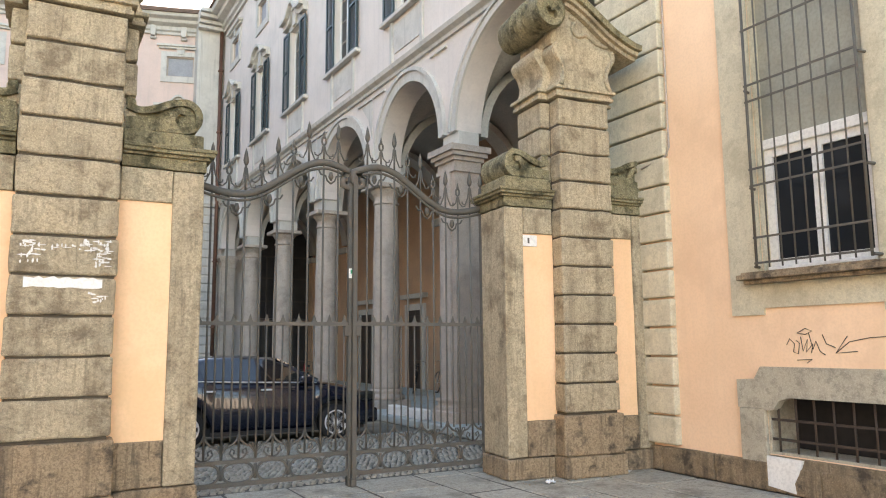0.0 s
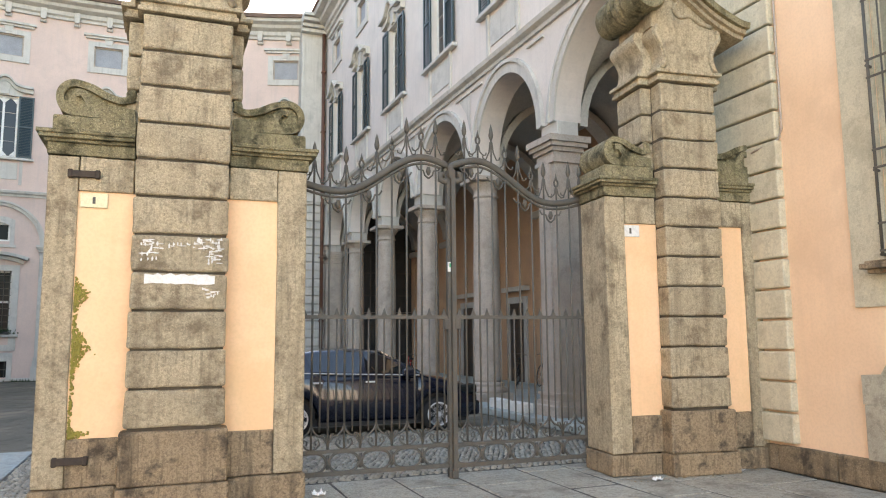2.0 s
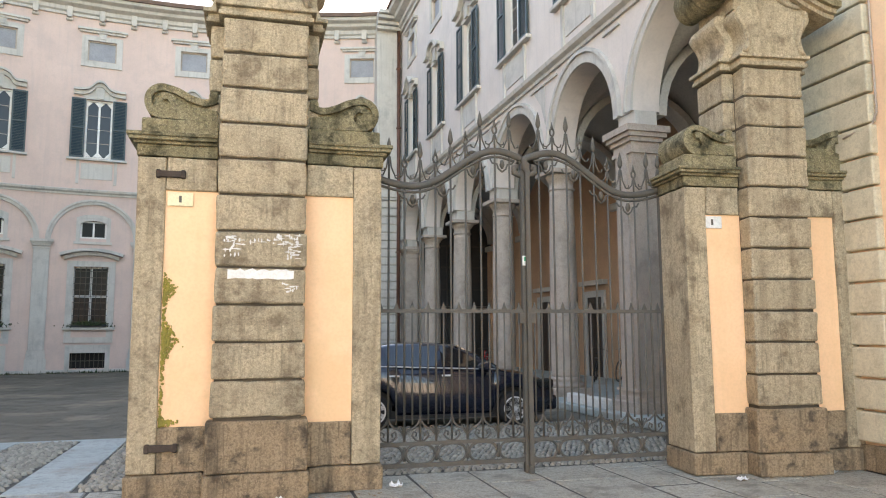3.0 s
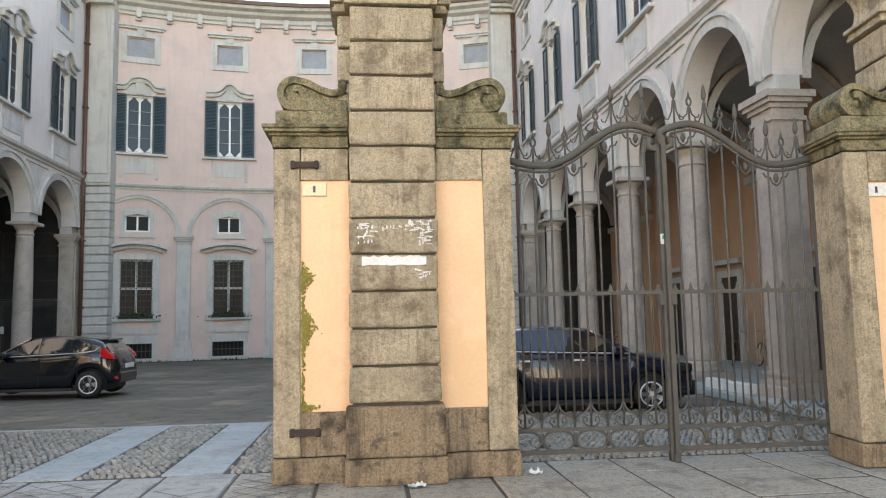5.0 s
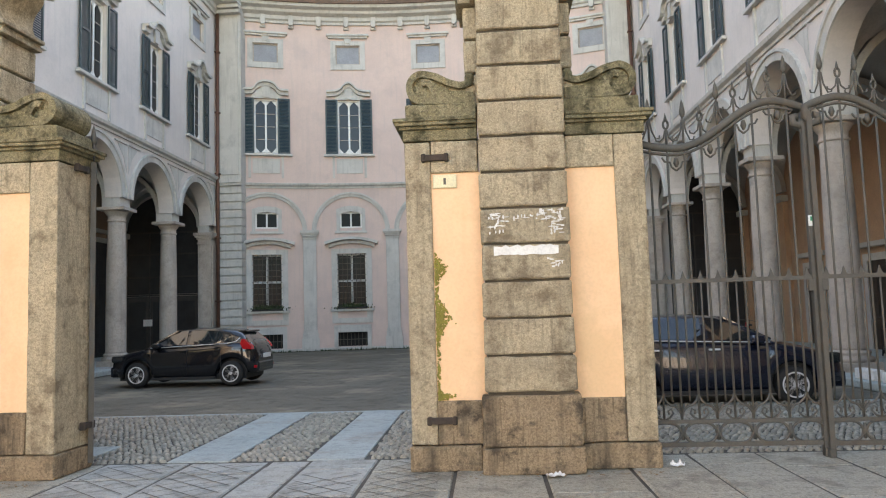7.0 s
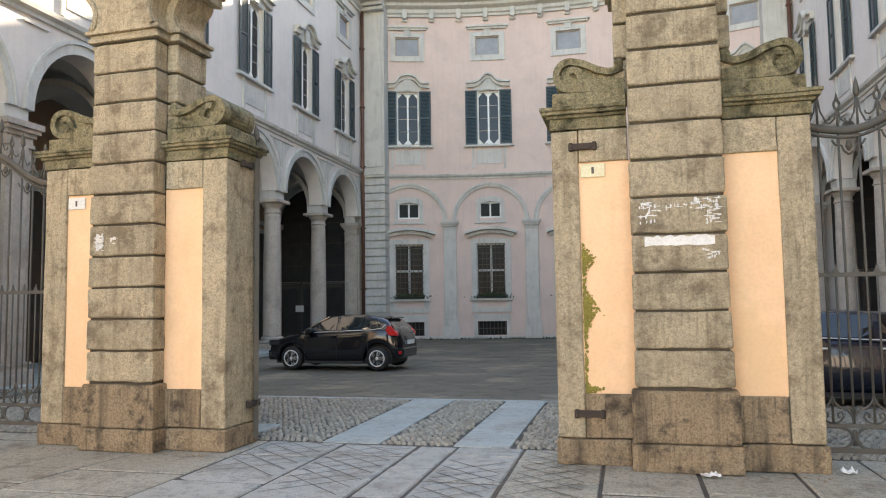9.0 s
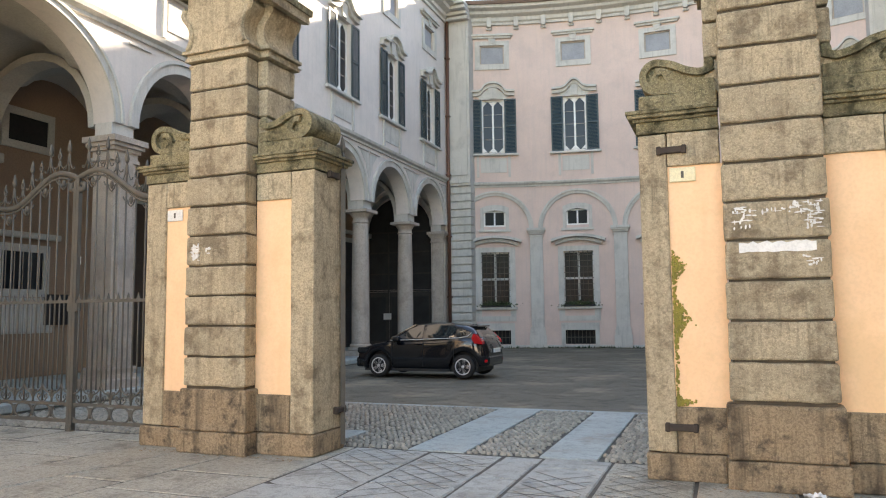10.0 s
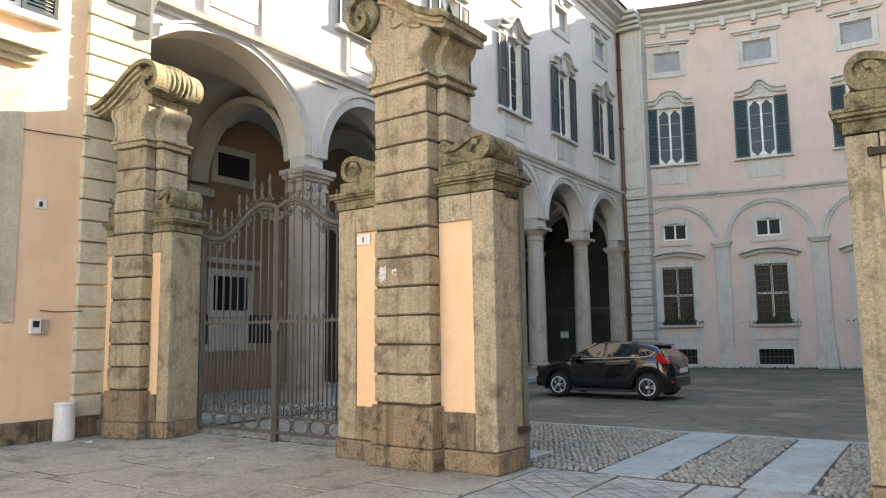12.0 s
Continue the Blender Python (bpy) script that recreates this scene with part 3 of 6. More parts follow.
    for y in COLS:
        rib = arc_points(2.6, CAPZ - 0.05, 2.0, 180, 0, 16) + arc_points(2.6, CAPZ - 0.05, 1.82, 0, 180, 16)
        bm = bmesh.new()
        add_prism(bm, rib, s * y - 0.28, s * y + 0.28)
        bm.transform(rot)
        bmesh.ops.recalc_face_normals(bm, faces=bm.faces[:])
        rb = part("vault_rib", bm, M_VAULT, None, m=m)
        tagged(rb, "plastered transverse rib across the portico vault", "vault rib", "vault ribs", "structure")
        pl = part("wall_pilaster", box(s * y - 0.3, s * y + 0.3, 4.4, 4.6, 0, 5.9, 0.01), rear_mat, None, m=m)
        tagged(pl, "ochre plastered pilaster on the portico wall", "pilaster", "portico pilasters", "structure")
        part("cap", box(s * y - 0.42, s * y + 0.42, 4.28, 4.6, 5.65, 5.9, 0.03), M_VAULT, pl)
    bm = box(a, b, -0.50, 4.6, -0.02, 0.14, 0.02)
    fl = part("portico_floor_" + name, bm, M_STRIP, None, m=m)
    tagged(fl, "raised granite floor of the portico", "floor", kind="structure")
    # end walls that close the wing
    part_end = part("end_wall_" + name, box(s * y_end if s > 0 else s * y_end - 0.3, s * y_end + 0.3 if s > 0 else s * y_end, 0.0, 4.9, 0, EAVE), M_WING, None, m=m)
    tagged(part_end, "plastered wall closing the portico", "wall", kind="structure")
    # things
    for i, y in enumerate(COLS):
        mm = m @ pose(s * y, 0.37 if i else 0.22, 0)
        if i == 0:
            square_pier(mm)
        elif i == 5:
            square_pier(mm, True)
        else:
            column(mm)
    for i, y in enumerate([10.35] + BAYS):
        main_window(m @ pose(s * y, 0, 0), kinds[i % 2], 0)
        if i:
            attic_window(m @ pose(s * y, 0, 0))


M_LEFT = pose(LX, 0, 0, 0, 0, 90)
M_RIGHT = pose(RX + 0.15, 0, 0, 0, 0, -89.4)
wing("left", M_LEFT, M_WING, ("round", "point"), 1, M_SHADED_OCHRE)
wing("right", M_RIGHT, M_WING, ("round", "point"), -1, M_LIT_OCHRE)


# ---- curved rear front ----
RISE = 2.0
RAD = (BHALF ** 2 + RISE ** 2) / (2 * RISE)


def bend(u, w):
    """Along the curved front by u from its axis; w metres behind its face."""
    a = u / RAD
    return BX + (RAD + w) * math.sin(a), BY - RAD + (RAD + w) * math.cos(a)


def bend_pose(u):
    a = u / RAD
    x, y = bend(u, 0)
    return pose(x, y, 0, 0, 0, -math.degrees(a))


def bent(bm):
    for v in bm.verts:
        v.co.x, v.co.y = bend(v.co.x, v.co.y)
    return bm


SPACING = 4.12
REAR = [SPACING * k for k in (-2, -1, 0, 1, 2)]
UH = RAD * math.asin(BHALF / RAD)
cuts = [-UH + 2 * UH * k / 40 for k in range(41)]
holes = []
for u in REAR:
    holes += [(u - 0.56, u + 0.56, SILL, HEAD), (u - 0.62, u + 0.62, 14.45, 15.45), (u - 0.55, u + 0.55, 6.05, 6.95), (u - 0.72, u + 0.72, 2.0, 4.75), (u - 0.72, u + 0.72, 0.15, 0.85)]
rear = part("wall_rear", bent(holed_wall(-UH, UH, -0.02, EAVE, holes, 0.6, cuts)), M_PINK)
tagged(rear, "curved pink plastered palace front", "wall", kind="structure")
PATHU = [(-UH + 2 * UH * k / 40) for k in range(41)]


def bent_sweep(profile):
    bm = bmesh.new()
    rows = []
    for u in PATHU:
        x, y = bend(u, 0)
        a = u / RAD
        rows.append((x, y, -math.sin(a), -math.cos(a)))
    return sweep_profile(bm, profile, rows)


tagged(part("string_course_rear", bent_sweep([(o, z - 0.17) for o, z in BAND]), M_TRIM), "moulded grey string course on the curved front", "moulding", kind="structure")
tagged(part("cornice_rear", bent_sweep(CORNICE), M_TRIM), "moulded eaves cornice of the curved front", "cornice", kind="structure")
tagged(part("baseboard_rear", bent_sweep([(0, 0), (0.05, 0), (0.05, 0.10), (0.03, 0.12), (0, 0.12)]), M_TRIM), "grey plaster plinth band", "plinth", kind="structure")
tagged(part("roof_rear", bent_sweep([(0.95, EAVE), (0.95, EAVE + 0.08), (-6.0, EAVE + 2.6), (-6.0, EAVE)]), M_ROOF), "terracotta tiled roof of the curved front", "roof", kind="structure")
bm = bmesh.new()
for k in range(150):
    u = -UH + 2 * UH * (k + 0.5) / 150
    x, y = bend(u, -0.98)
    x2, y2 = bend(u, -0.2)
    add_tube(bm, [(x, y, EAVE + 0.10), (x2, y2, EAVE + 0.40)], 0.085, 8)
tagged(part("eaves_tiles", bm, M_ROOF), "row of rounded terracotta eaves tiles", "roof tiles", kind="stuff")


def cornice_bracket(u):
    b = thing("cornice_bracket", "small scrolled plaster bracket under the eaves cornice", "bracket", bend_pose(u), "cornice brackets", "structure")
    part("scroll", stone(prism([(-0.09, 16.35), (0.09, 16.35), (0.13, 16.5), (0.12, 16.86), (-0.12, 16.86), (-0.13, 16.5)], -0.30, 0.02), 0.02, 0.0), M_TRIM, b)
    part("drop", stone(box(-0.14, 0.14, -0.16, 0.02, 16.24, 16.38), 0.05, 0.0), M_TRIM, b)


for k in range(15):
    cornice_bracket(-UH + 2 * UH * (k + 0.5) / 15)


def conform(root, u):
    """Bend the flat parts of a thing on the curved front to its curve."""
    inv = bend_pose(u).inverted()
    for o in (root, *root.children_recursive):
        if o.type == "MESH":
            for v in o.data.vertices:
                x, y = bend(u + v.co.x, v.co.y)
                v.co = inv @ Vector((x, y, v.co.z))


def rear_bay(u, kind):
    m = bend_pose(u)
    conform(main_window(m, kind, 1), u)
    conform(attic_window(m), u)
    z = thing("mezzanine_window", "small segmental mezzanine window with white frame", "window", m, "mezzanine windows", "structure")
    bm = bmesh.new()
    for s in (-1, 1):
        add_box(bm, min(s * 0.55, s * 0.72), max(s * 0.55, s * 0.72), -0.05, 0, 5.9, 6.72)
    add_box(bm, -0.80, 0.80, -0.08, 0, 5.78, 5.9)
    add_prism(bm, [(-0.72, 6.72), (-0.55, 6.72), (-0.3, 6.84), (0.0, 6.88), (0.3, 6.84), (0.55, 6.72), (0.72, 6.72), (0.72, 7.0), (0.4, 7.12), (0, 7.16), (-0.4, 7.12), (-0.72, 7.0)], -0.05, 0)
    bmesh.ops.recalc_face_normals(bm, faces=bm.faces[:])
    part("surround", bm, M_TRIM, z)
    bm = bmesh.new()
    for x in (-0.55, -0.04, 0.47):
        add_box(bm, x, x + 0.08, 0.12, 0.18, 6.05, 6.86)
    for zz in (6.05, 6.78):
        add_box(bm, -0.47, 0.47, 0.122, 0.178, zz, zz + 0.08)
    fr = part("window_frame", bm, M_WHITE, z)
    for x in (-0.255, 0.255):
        part("pane", box(x - 0.21, x + 0.21, 0.145, 0.155, 6.13, 6.78), M_DULLGLASS, fr)
    part("dark_room", box(-0.55, 0.55, 0.45, 0.5, 6.05, 6.95), M_DARK, z)
    conform(z, u)
    g = thing("ground_floor_window", "barred ground floor window with hood and box of greenery", "window", m, "ground floor windows", "structure")
    bm = bmesh.new()
    for s in (-1, 1):
        add_box(bm, min(s * 0.72, s * 1.0), max(s * 0.72, s * 1.0), -0.06, 0, 1.3, 5.0)
    add_box(bm, -0.72, 0.72, -0.06, 0, 4.75, 5.0)
    add_box(bm, -0.72, 0.72, -0.06, 0, 1.3, 1.55)
    part("surround", bm, M_TRIM, g)
    part("window_sill", box(-1.08, 1.08, -0.18, 0, 1.88, 2.0, 0.015), M_TRIM, g)
    part("hood_moulding", prism([(-1.30 + 2.6 * k / 12, 5.20 + 0.24 * (1 - (k / 6 - 1) ** 2)) for k in range(13)] + [(1.34 - 2.68 * k / 12, 5.33 + 0.24 * (1 - (k / 6 - 1) ** 2)) for k in range(13)], -0.42, 0), M_TRIM, g)
    part("hood_bed", prism([(-1.12 + 2.24 * k / 12, 5.05 + 0.22 * (1 - (k / 6 - 1) ** 2)) for k in range(13)] + [(1.16 - 2.32 * k / 12, 5.195 + 0.23 * (1 - (k / 6 - 1) ** 2)) for k in range(13)], -0.20, 0), M_TRIM, g)
    bm = bmesh.new()
    for x, d in ((-0.72, 0.06), (-0.045, 0.09), (0.66, 0.06)):
        add_box(bm, x, x + d, 0.22, 0.28, 2.0, 4.75)
    for zz, d in ((2.0, 0.07), (3.36, 0.09), (4.68, 0.07)):
        add_box(bm, -0.66, 0.66, 0.222, 0.278, zz, zz + d)
    fr = part("window_frame", bm, M_WHITE, g)
    for x in (-0.335, 0.335):
        for z0, z1 in ((2.1, 3.35), (3.45, 4.65)):
            part("pane", box(x - 0.31, x + 0.31, 0.245, 0.255, z0, z1), M_DULLGLASS, fr)
    for k in range(7):
        x = -0.66 + 1.32 * k / 6
        part("bar", tube([(x, 0.05, 2.0), (x, 0.05, 4.75)], 0.014, 6), M_IRON, g)
    for k in range(9):
        zz = 2.25 + 2.3 * k / 8
        part("crossbar", box(-0.72, 0.72, 0.043, 0.057, zz - 0.012, zz + 0.012), M_IRON, g)
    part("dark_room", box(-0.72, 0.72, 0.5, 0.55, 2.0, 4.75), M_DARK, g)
    rnd = random.Random(int(u * 10) + 500)
    bm = box(-0.74, 0.74, -0.24, -0.06, 2.0, 2.12, 0.02)
    part("flower_trough", bm, M_PLASTIC, g)
    bm = bmesh.new()
    for k in range(420):
        c = Vector((rnd.gauss(0, 0.42), rnd.uniform(-0.36, 0.0), 2.08 + abs(rnd.gauss(0, 0.09))))
        if abs(c.x) > 0.7:
            c.z -= rnd.uniform(0, 0.12)
        d = Vector((rnd.gauss(0, 1), rnd.gauss(0, 1), rnd.gauss(0, 1))).normalized() * 0.055
        e = d.cross(Vector((rnd.gauss(0, 1), rnd.gauss(0, 1), rnd.gauss(0, 1)))).normalized() * 0.03
        bm.faces.new([bm.verts.new(c - d), bm.verts.new(c + e), bm.verts.new(c + d), bm.verts.new(c - e)])
    part("plants", bm, M_LEAF, g, "straggling green plants")
    conform(g, u)
    c = thing("cellar_grating", "barred cellar opening at the foot of the wall", "cellar window", m, "cellar gratings", "structure")
    bm = bmesh.new()
    for s in (-1, 1):
        add_box(bm, min(s * 0.72, s * 0.92), max(s * 0.72, s * 0.92), -0.09, 0, 0.02, 1.2)
    add_box(bm, -0.72, 0.72, -0.09, 0, 0.85, 1.2)
    part("surround", bm, M_TRIM, c)
    # Black sheet in place of the cellar's own shade.
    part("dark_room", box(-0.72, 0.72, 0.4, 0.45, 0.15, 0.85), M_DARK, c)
    for k in range(8):
        x = -0.64 + 1.28 * k / 7
        part("bar", box(x - 0.012, x + 0.012, 0.02, 0.05, 0.15, 0.85), M_IRON, c)
    part("crossbar", box(-0.72, 0.72, 0.015, 0.055, 0.48, 0.51), M_IRON, c)
    conform(c, u)
    # blind arch
    ring = arc_points(0, 5.9, 1.95, 180, 0, 28) + arc_points(0, 5.9, 1.72, 0, 180, 28)
    bm = prism(ring, -0.10, 0.0)
    ring = arc_points(0, 5.9, 1.95, 180, 0, 28) + arc_points(0, 5.9, 1.85, 0, 180, 28)
    a = part("blind_arch", bm, M_TRIM, None, m=m)
    tagged(a, "grey moulded blind arch on the pink front", "arch", "blind arches", "structure")
    part("rim", prism(ring, -0.17, -0.101), M_TRIM, a)
    conform(a, u)


for i, u in enumerate(REAR):
    rear_bay(u, ("point", "round", "point", "round", "point")[(i + 1) % 5] if i != 2 else "point")


def rear_pilaster(u):
    p = thing("pilaster", "slim grey pilaster between the blind arches", "pilaster", bend_pose(u), "rear pilasters", "structure")
    part("shaft", box(-0.32, 0.32, -0.13, 0, 1.0, 5.6, 0.01), M_TRIM, p)
    bm = bmesh.new()
    for g, z0, z1 in ((0.03, 5.5, 5.56), (0.05, 5.62, 5.72), (0.10, 5.72, 5.80), (0.14, 5.80, 5.92)):
        add_box(bm, -0.32 - g, 0.32 + g, -0.13 - g * 1.3, 0, z0, z1)
    part("capital", bm, M_TRIM, p)
    bm = bmesh.new()
    for g, z0, z1 in ((0.10, 0, 0.6), (0.06, 0.6, 0.85), (0.03, 0.85, 1.0)):
        add_box(bm, -0.32 - g, 0.32 + g, -0.13 - g * 1.3, 0, z0, z1)
    part("base", bm, M_TRIM, p)


for k in range(4):
    rear_pilaster((REAR[k] + REAR[k + 1]) / 2)
rear_pilaster(REAR[0] - SPACING / 2 + 0.15)
rear_pilaster(REAR[4] + SPACING / 2 - 0.15)


def corner_pilaster(s):
    """The rusticated corner between wing and curved front."""
    xw = LX if s < 0 else RX - 0.20
    x0, x1 = (xw + 0.02, xw + 1.25) if s < 0 else (xw - 1.25, xw - 0.02)
    y0 = 34.15
    p = thing("corner_pilaster", "grey banded corner pilaster", "pilaster", None, "corner pilasters", "structure")
    part("core", box(x0 + 0.04, x1 - 0.04, y0 + 0.09, 36.0, 0, EAVE - 0.02), M_TRIM, p)
    part("upper_shaft", box(x0 + 0.02, x1 - 0.02, y0 + 0.03, y0 + 0.09, 8.1, EAVE - 0.03), M_TRIM, p)
    for k in range(20):
        z0 = 0.15 + k * 0.395
        part("course", box(x0, x1, y0, y0 + 0.6, z0 + 0.035, z0 + 0.36, 0.02), M_TRIM, p)
    bm = bmesh.new()
    add_box(bm, x0 + 0.15, x1 - 0.15, y0 - 0.03, y0 + 0.03, 8.6, 16.4)
    part("upper_strip", bm, M_TRIM, p)
    bm = bmesh.new()
    for o, z in ((0.10, STRING - 0.40), (0.18, STRING - 0.28), (0.3, 16.55), (0.45, 16.75), (0.7, 16.95), (0.85, 17.15)):
        add_box(bm, x0 - 0.03, x1 + 0.03, y0 - o, y0 + 0.03, z, z + 0.16)
    part("moulding", bm, M_TRIM, p)
    xd = xw + 0.14 if s < 0 else xw - 0.18
    d = thing("downpipe", "brown metal rainwater downpipe in the corner", "downpipe", None, "downpipes", "structure")
    part("pipe", tube([(xd, y0 - 0.14, 0.1), (xd, y0 - 0.14, EAVE - 0.5)], 0.085, 10), M_COPPER, d)
    for z in (2.5, 5.5, 8.6, 11.6, 14.6):
        part("clip", box(xd - 0.11, xd + 0.11, y0 - 0.25, y0, z, z + 0.06), M_COPPER, d)


corner_pilaster(-1)
corner_pilaster(1)


# ---- gate piers ----
def ribbon(pts, th):
    """A closed outline of a band of thickness th along points in x-z."""
    left, right = [], []
    n = len(pts)
    for i in range(n):
        a, b = Vector(pts[max(i - 1, 0)]), Vector(pts[min(i + 1, n - 1)])
        d = (b - a).normalized()
        nrm = Vector((-d.y, d.x))
        left.append(tuple(Vector(pts[i]) + nrm * th / 2))
        right.append(tuple(Vector(pts[i]) - nrm * th / 2))
    return left, right


def add_ribbon(bm, pts, th, y0, y1):
    left, right = ribbon(pts, th)
    n = len(left)
    rows = []
    for (ax, az), (bx, bz) in zip(left, right):
        rows.append([bm.verts.new(c) for c in ((ax, y0, az), (bx, y0, bz), (bx, y1, bz), (ax, y1, az))])
    for p, q in zip(rows, rows[1:]):
        for k in range(4):
            bm.faces.new((p[k], q[k], q[(k + 1) % 4], p[(k + 1) % 4]))
    bm.faces.new(rows[0])
    bm.faces.new(rows[-1][::-1])


def rounded(pts, n=4):
    """A smooth curve through points in x-z."""
    out = []
    for i in range(len(pts) - 1):
        p0, p1, p2, p3 = (Vector(pts[max(0, min(len(pts) - 1, i + k))]) for k in (-1, 0, 1, 2))
        for j in range(n):
            t = j / n
            out.append(tuple(0.5 * (2 * p1 + (p2 - p0) * t + (2 * p0 - 5 * p1 + 4 * p2 - p3) * t * t + (3 * p1 - p0 - 3 * p2 + p3) * t ** 3)))
    return out + [tuple(pts[-1])]


EYE = (1.10, 4.185)          # middle of the small scrolls, from the pier's axis
SCROLL_BODY = rounded([(0.50, 4.23), (0.64, 4.195), (0.80, 4.25), (0.94, 4.335)]) + arc_points(*EYE, 0.195, 112, -90, 14) + [(0.50, 3.99)]
SCROLL_BAND = rounded([(0.51, 4.235), (0.64, 4.195), (0.80, 4.235), (0.93, 4.30)] + arc_points(*EYE, 0.158, 112, -150, 8) + [(0.985, 4.18), (1.04, 4.245), (1.11, 4.235)])
EAVE_LINE = rounded([(0.86, 5.93), (0.74, 5.95), (0.58, 6.02), (0.38, 6.13), (0.18, 6.28), (-0.03, 6.44), (-0.24, 6.56), (-0.44, 6.60), (-0.63, 6.54), (-0.75, 6.40), (-0.77, 6.24), (-0.70, 6.11), (-0.58, 6.07), (-0.48, 6.13), (-0.47, 6.24), (-0.54, 6.30), (-0.61, 6.27)], 3)


def crown(p, sgn, cx, hw):
    """Half pediment: a fluted roll at one end and an eave that swoops down at the other; sgn +1 puts the roll at -x."""
    def X(pts):
        return [(cx + sgn * x, z) for x, z in pts]
    f = hw / 0.475
    # swelling neck
    side = rounded([(0.50, 5.27), (0.455, 5.36), (0.435, 5.48), (0.475, 5.60), (0.555, 5.70), (0.58, 5.78), (0.54, 5.86)], 3)
    side = [(x * f, z) for x, z in side]
    bm = prism([(cx - x, z) for x, z in side] + [(cx + x, z) for x, z in side[::-1]], -0.26, 0.34)
    part("neck", roughen(bm, 0.006), M_STONE, p)
    side2 = [(x + 0.12, z) for x, z in side]
    bm = prism([(cx - x, z) for x, z in side2] + [(cx + x, z) for x, z in side2[::-1]], 0.0, 0.66)
    part("neck_wing", roughen(bm, 0.006), M_STONE, p)
    bm = bmesh.new()
    for s in (-1, 1):
        add_tube(bm, [(cx + s * (x - 0.05), -0.265, z) for x, z in side[::2]], 0.035, 8)
    part("bracket", bm, M_STONE, p)
    bm = prism(X([(-0.50, 5.86), (0.66, 5.86), (0.60, 5.95), (0.34, 6.10), (0.08, 6.30), (-0.18, 6.46), (-0.50, 6.50)])[::int(sgn)], -0.22, 0.62)
    part("tympanum", bm, M_STONE, p)
    bm = bmesh.new()
    leaf = X(rounded([(0.40, 5.93), (0.22, 5.97), (0.08, 6.06), (-0.08, 6.03), (-0.16, 6.14), (-0.10, 6.24), (-0.20, 6.30)]))
    add_tube(bm, [(x, -0.225, z) for x, z in leaf], 0.030, 7)
    part("carved_leaf", bm, M_STONE, p)
    line = X(EAVE_LINE)
    bm = bmesh.new()
    add_ribbon(bm, line, 0.085, -0.42, 0.70)
    bmesh.ops.recalc_face_normals(bm, faces=bm.faces[:])
    part("swept_moulding", bm, M_STONE_MOSS, p)
    for dz, y0, th in ((0.075, -0.36, 0.06), (0.135, -0.30, 0.06)):
        bm = bmesh.new()
        add_ribbon(bm, [(x, z - dz) for x, z in line[1:20]], th, y0, 0.66)
        bmesh.ops.recalc_face_normals(bm, faces=bm.faces[:])
        part("under_moulding", bm, M_STONE, p)
    # fluted roll
    bm = bmesh.new()
    prof = []
    n = 54
    for k in range(n + 1):
        z = -0.34 + 1.06 * k / n
        r = 0.225 + 0.035 * math.sin(k / n * math.pi) ** 2 + 0.030 * abs(math.sin(k * math.pi / 6)) - 0.03 * (1 if k % 18 == 0 else 0)
        prof.append((r, z))
    add_lathe(bm, prof, 22)
    bm.transform(pose(cx + sgn * -0.56, 0, 6.30, -90, 0, 0))
    part("fluted_roll", roughen(bm, 0.012, 4.0), M_STONE_MOSS, p)
    # curled leaf carved over the roll
    bm = bmesh.new()
    for k in range(7):
        y = -0.05 + 0.085 * k
        h = 0.05 * math.sin((k + 0.7) / 7.4 * math.pi) + 0.03
        add_tube(bm, [(cx + sgn * (-0.56 + 0.23 * math.sin(a)), y + 0.015 * math.sin(a * 3 + k), 6.30 + (0.245 + h * math.cos(a * 1.4)) * math.cos(a)) for a in (-0.9, -0.5, -0.1, 0.3, 0.7)], [0.02, 0.034, 0.04, 0.034, 0.02], 6)
    part("leaf_crest", bm, M_STONE_MOSS, p)


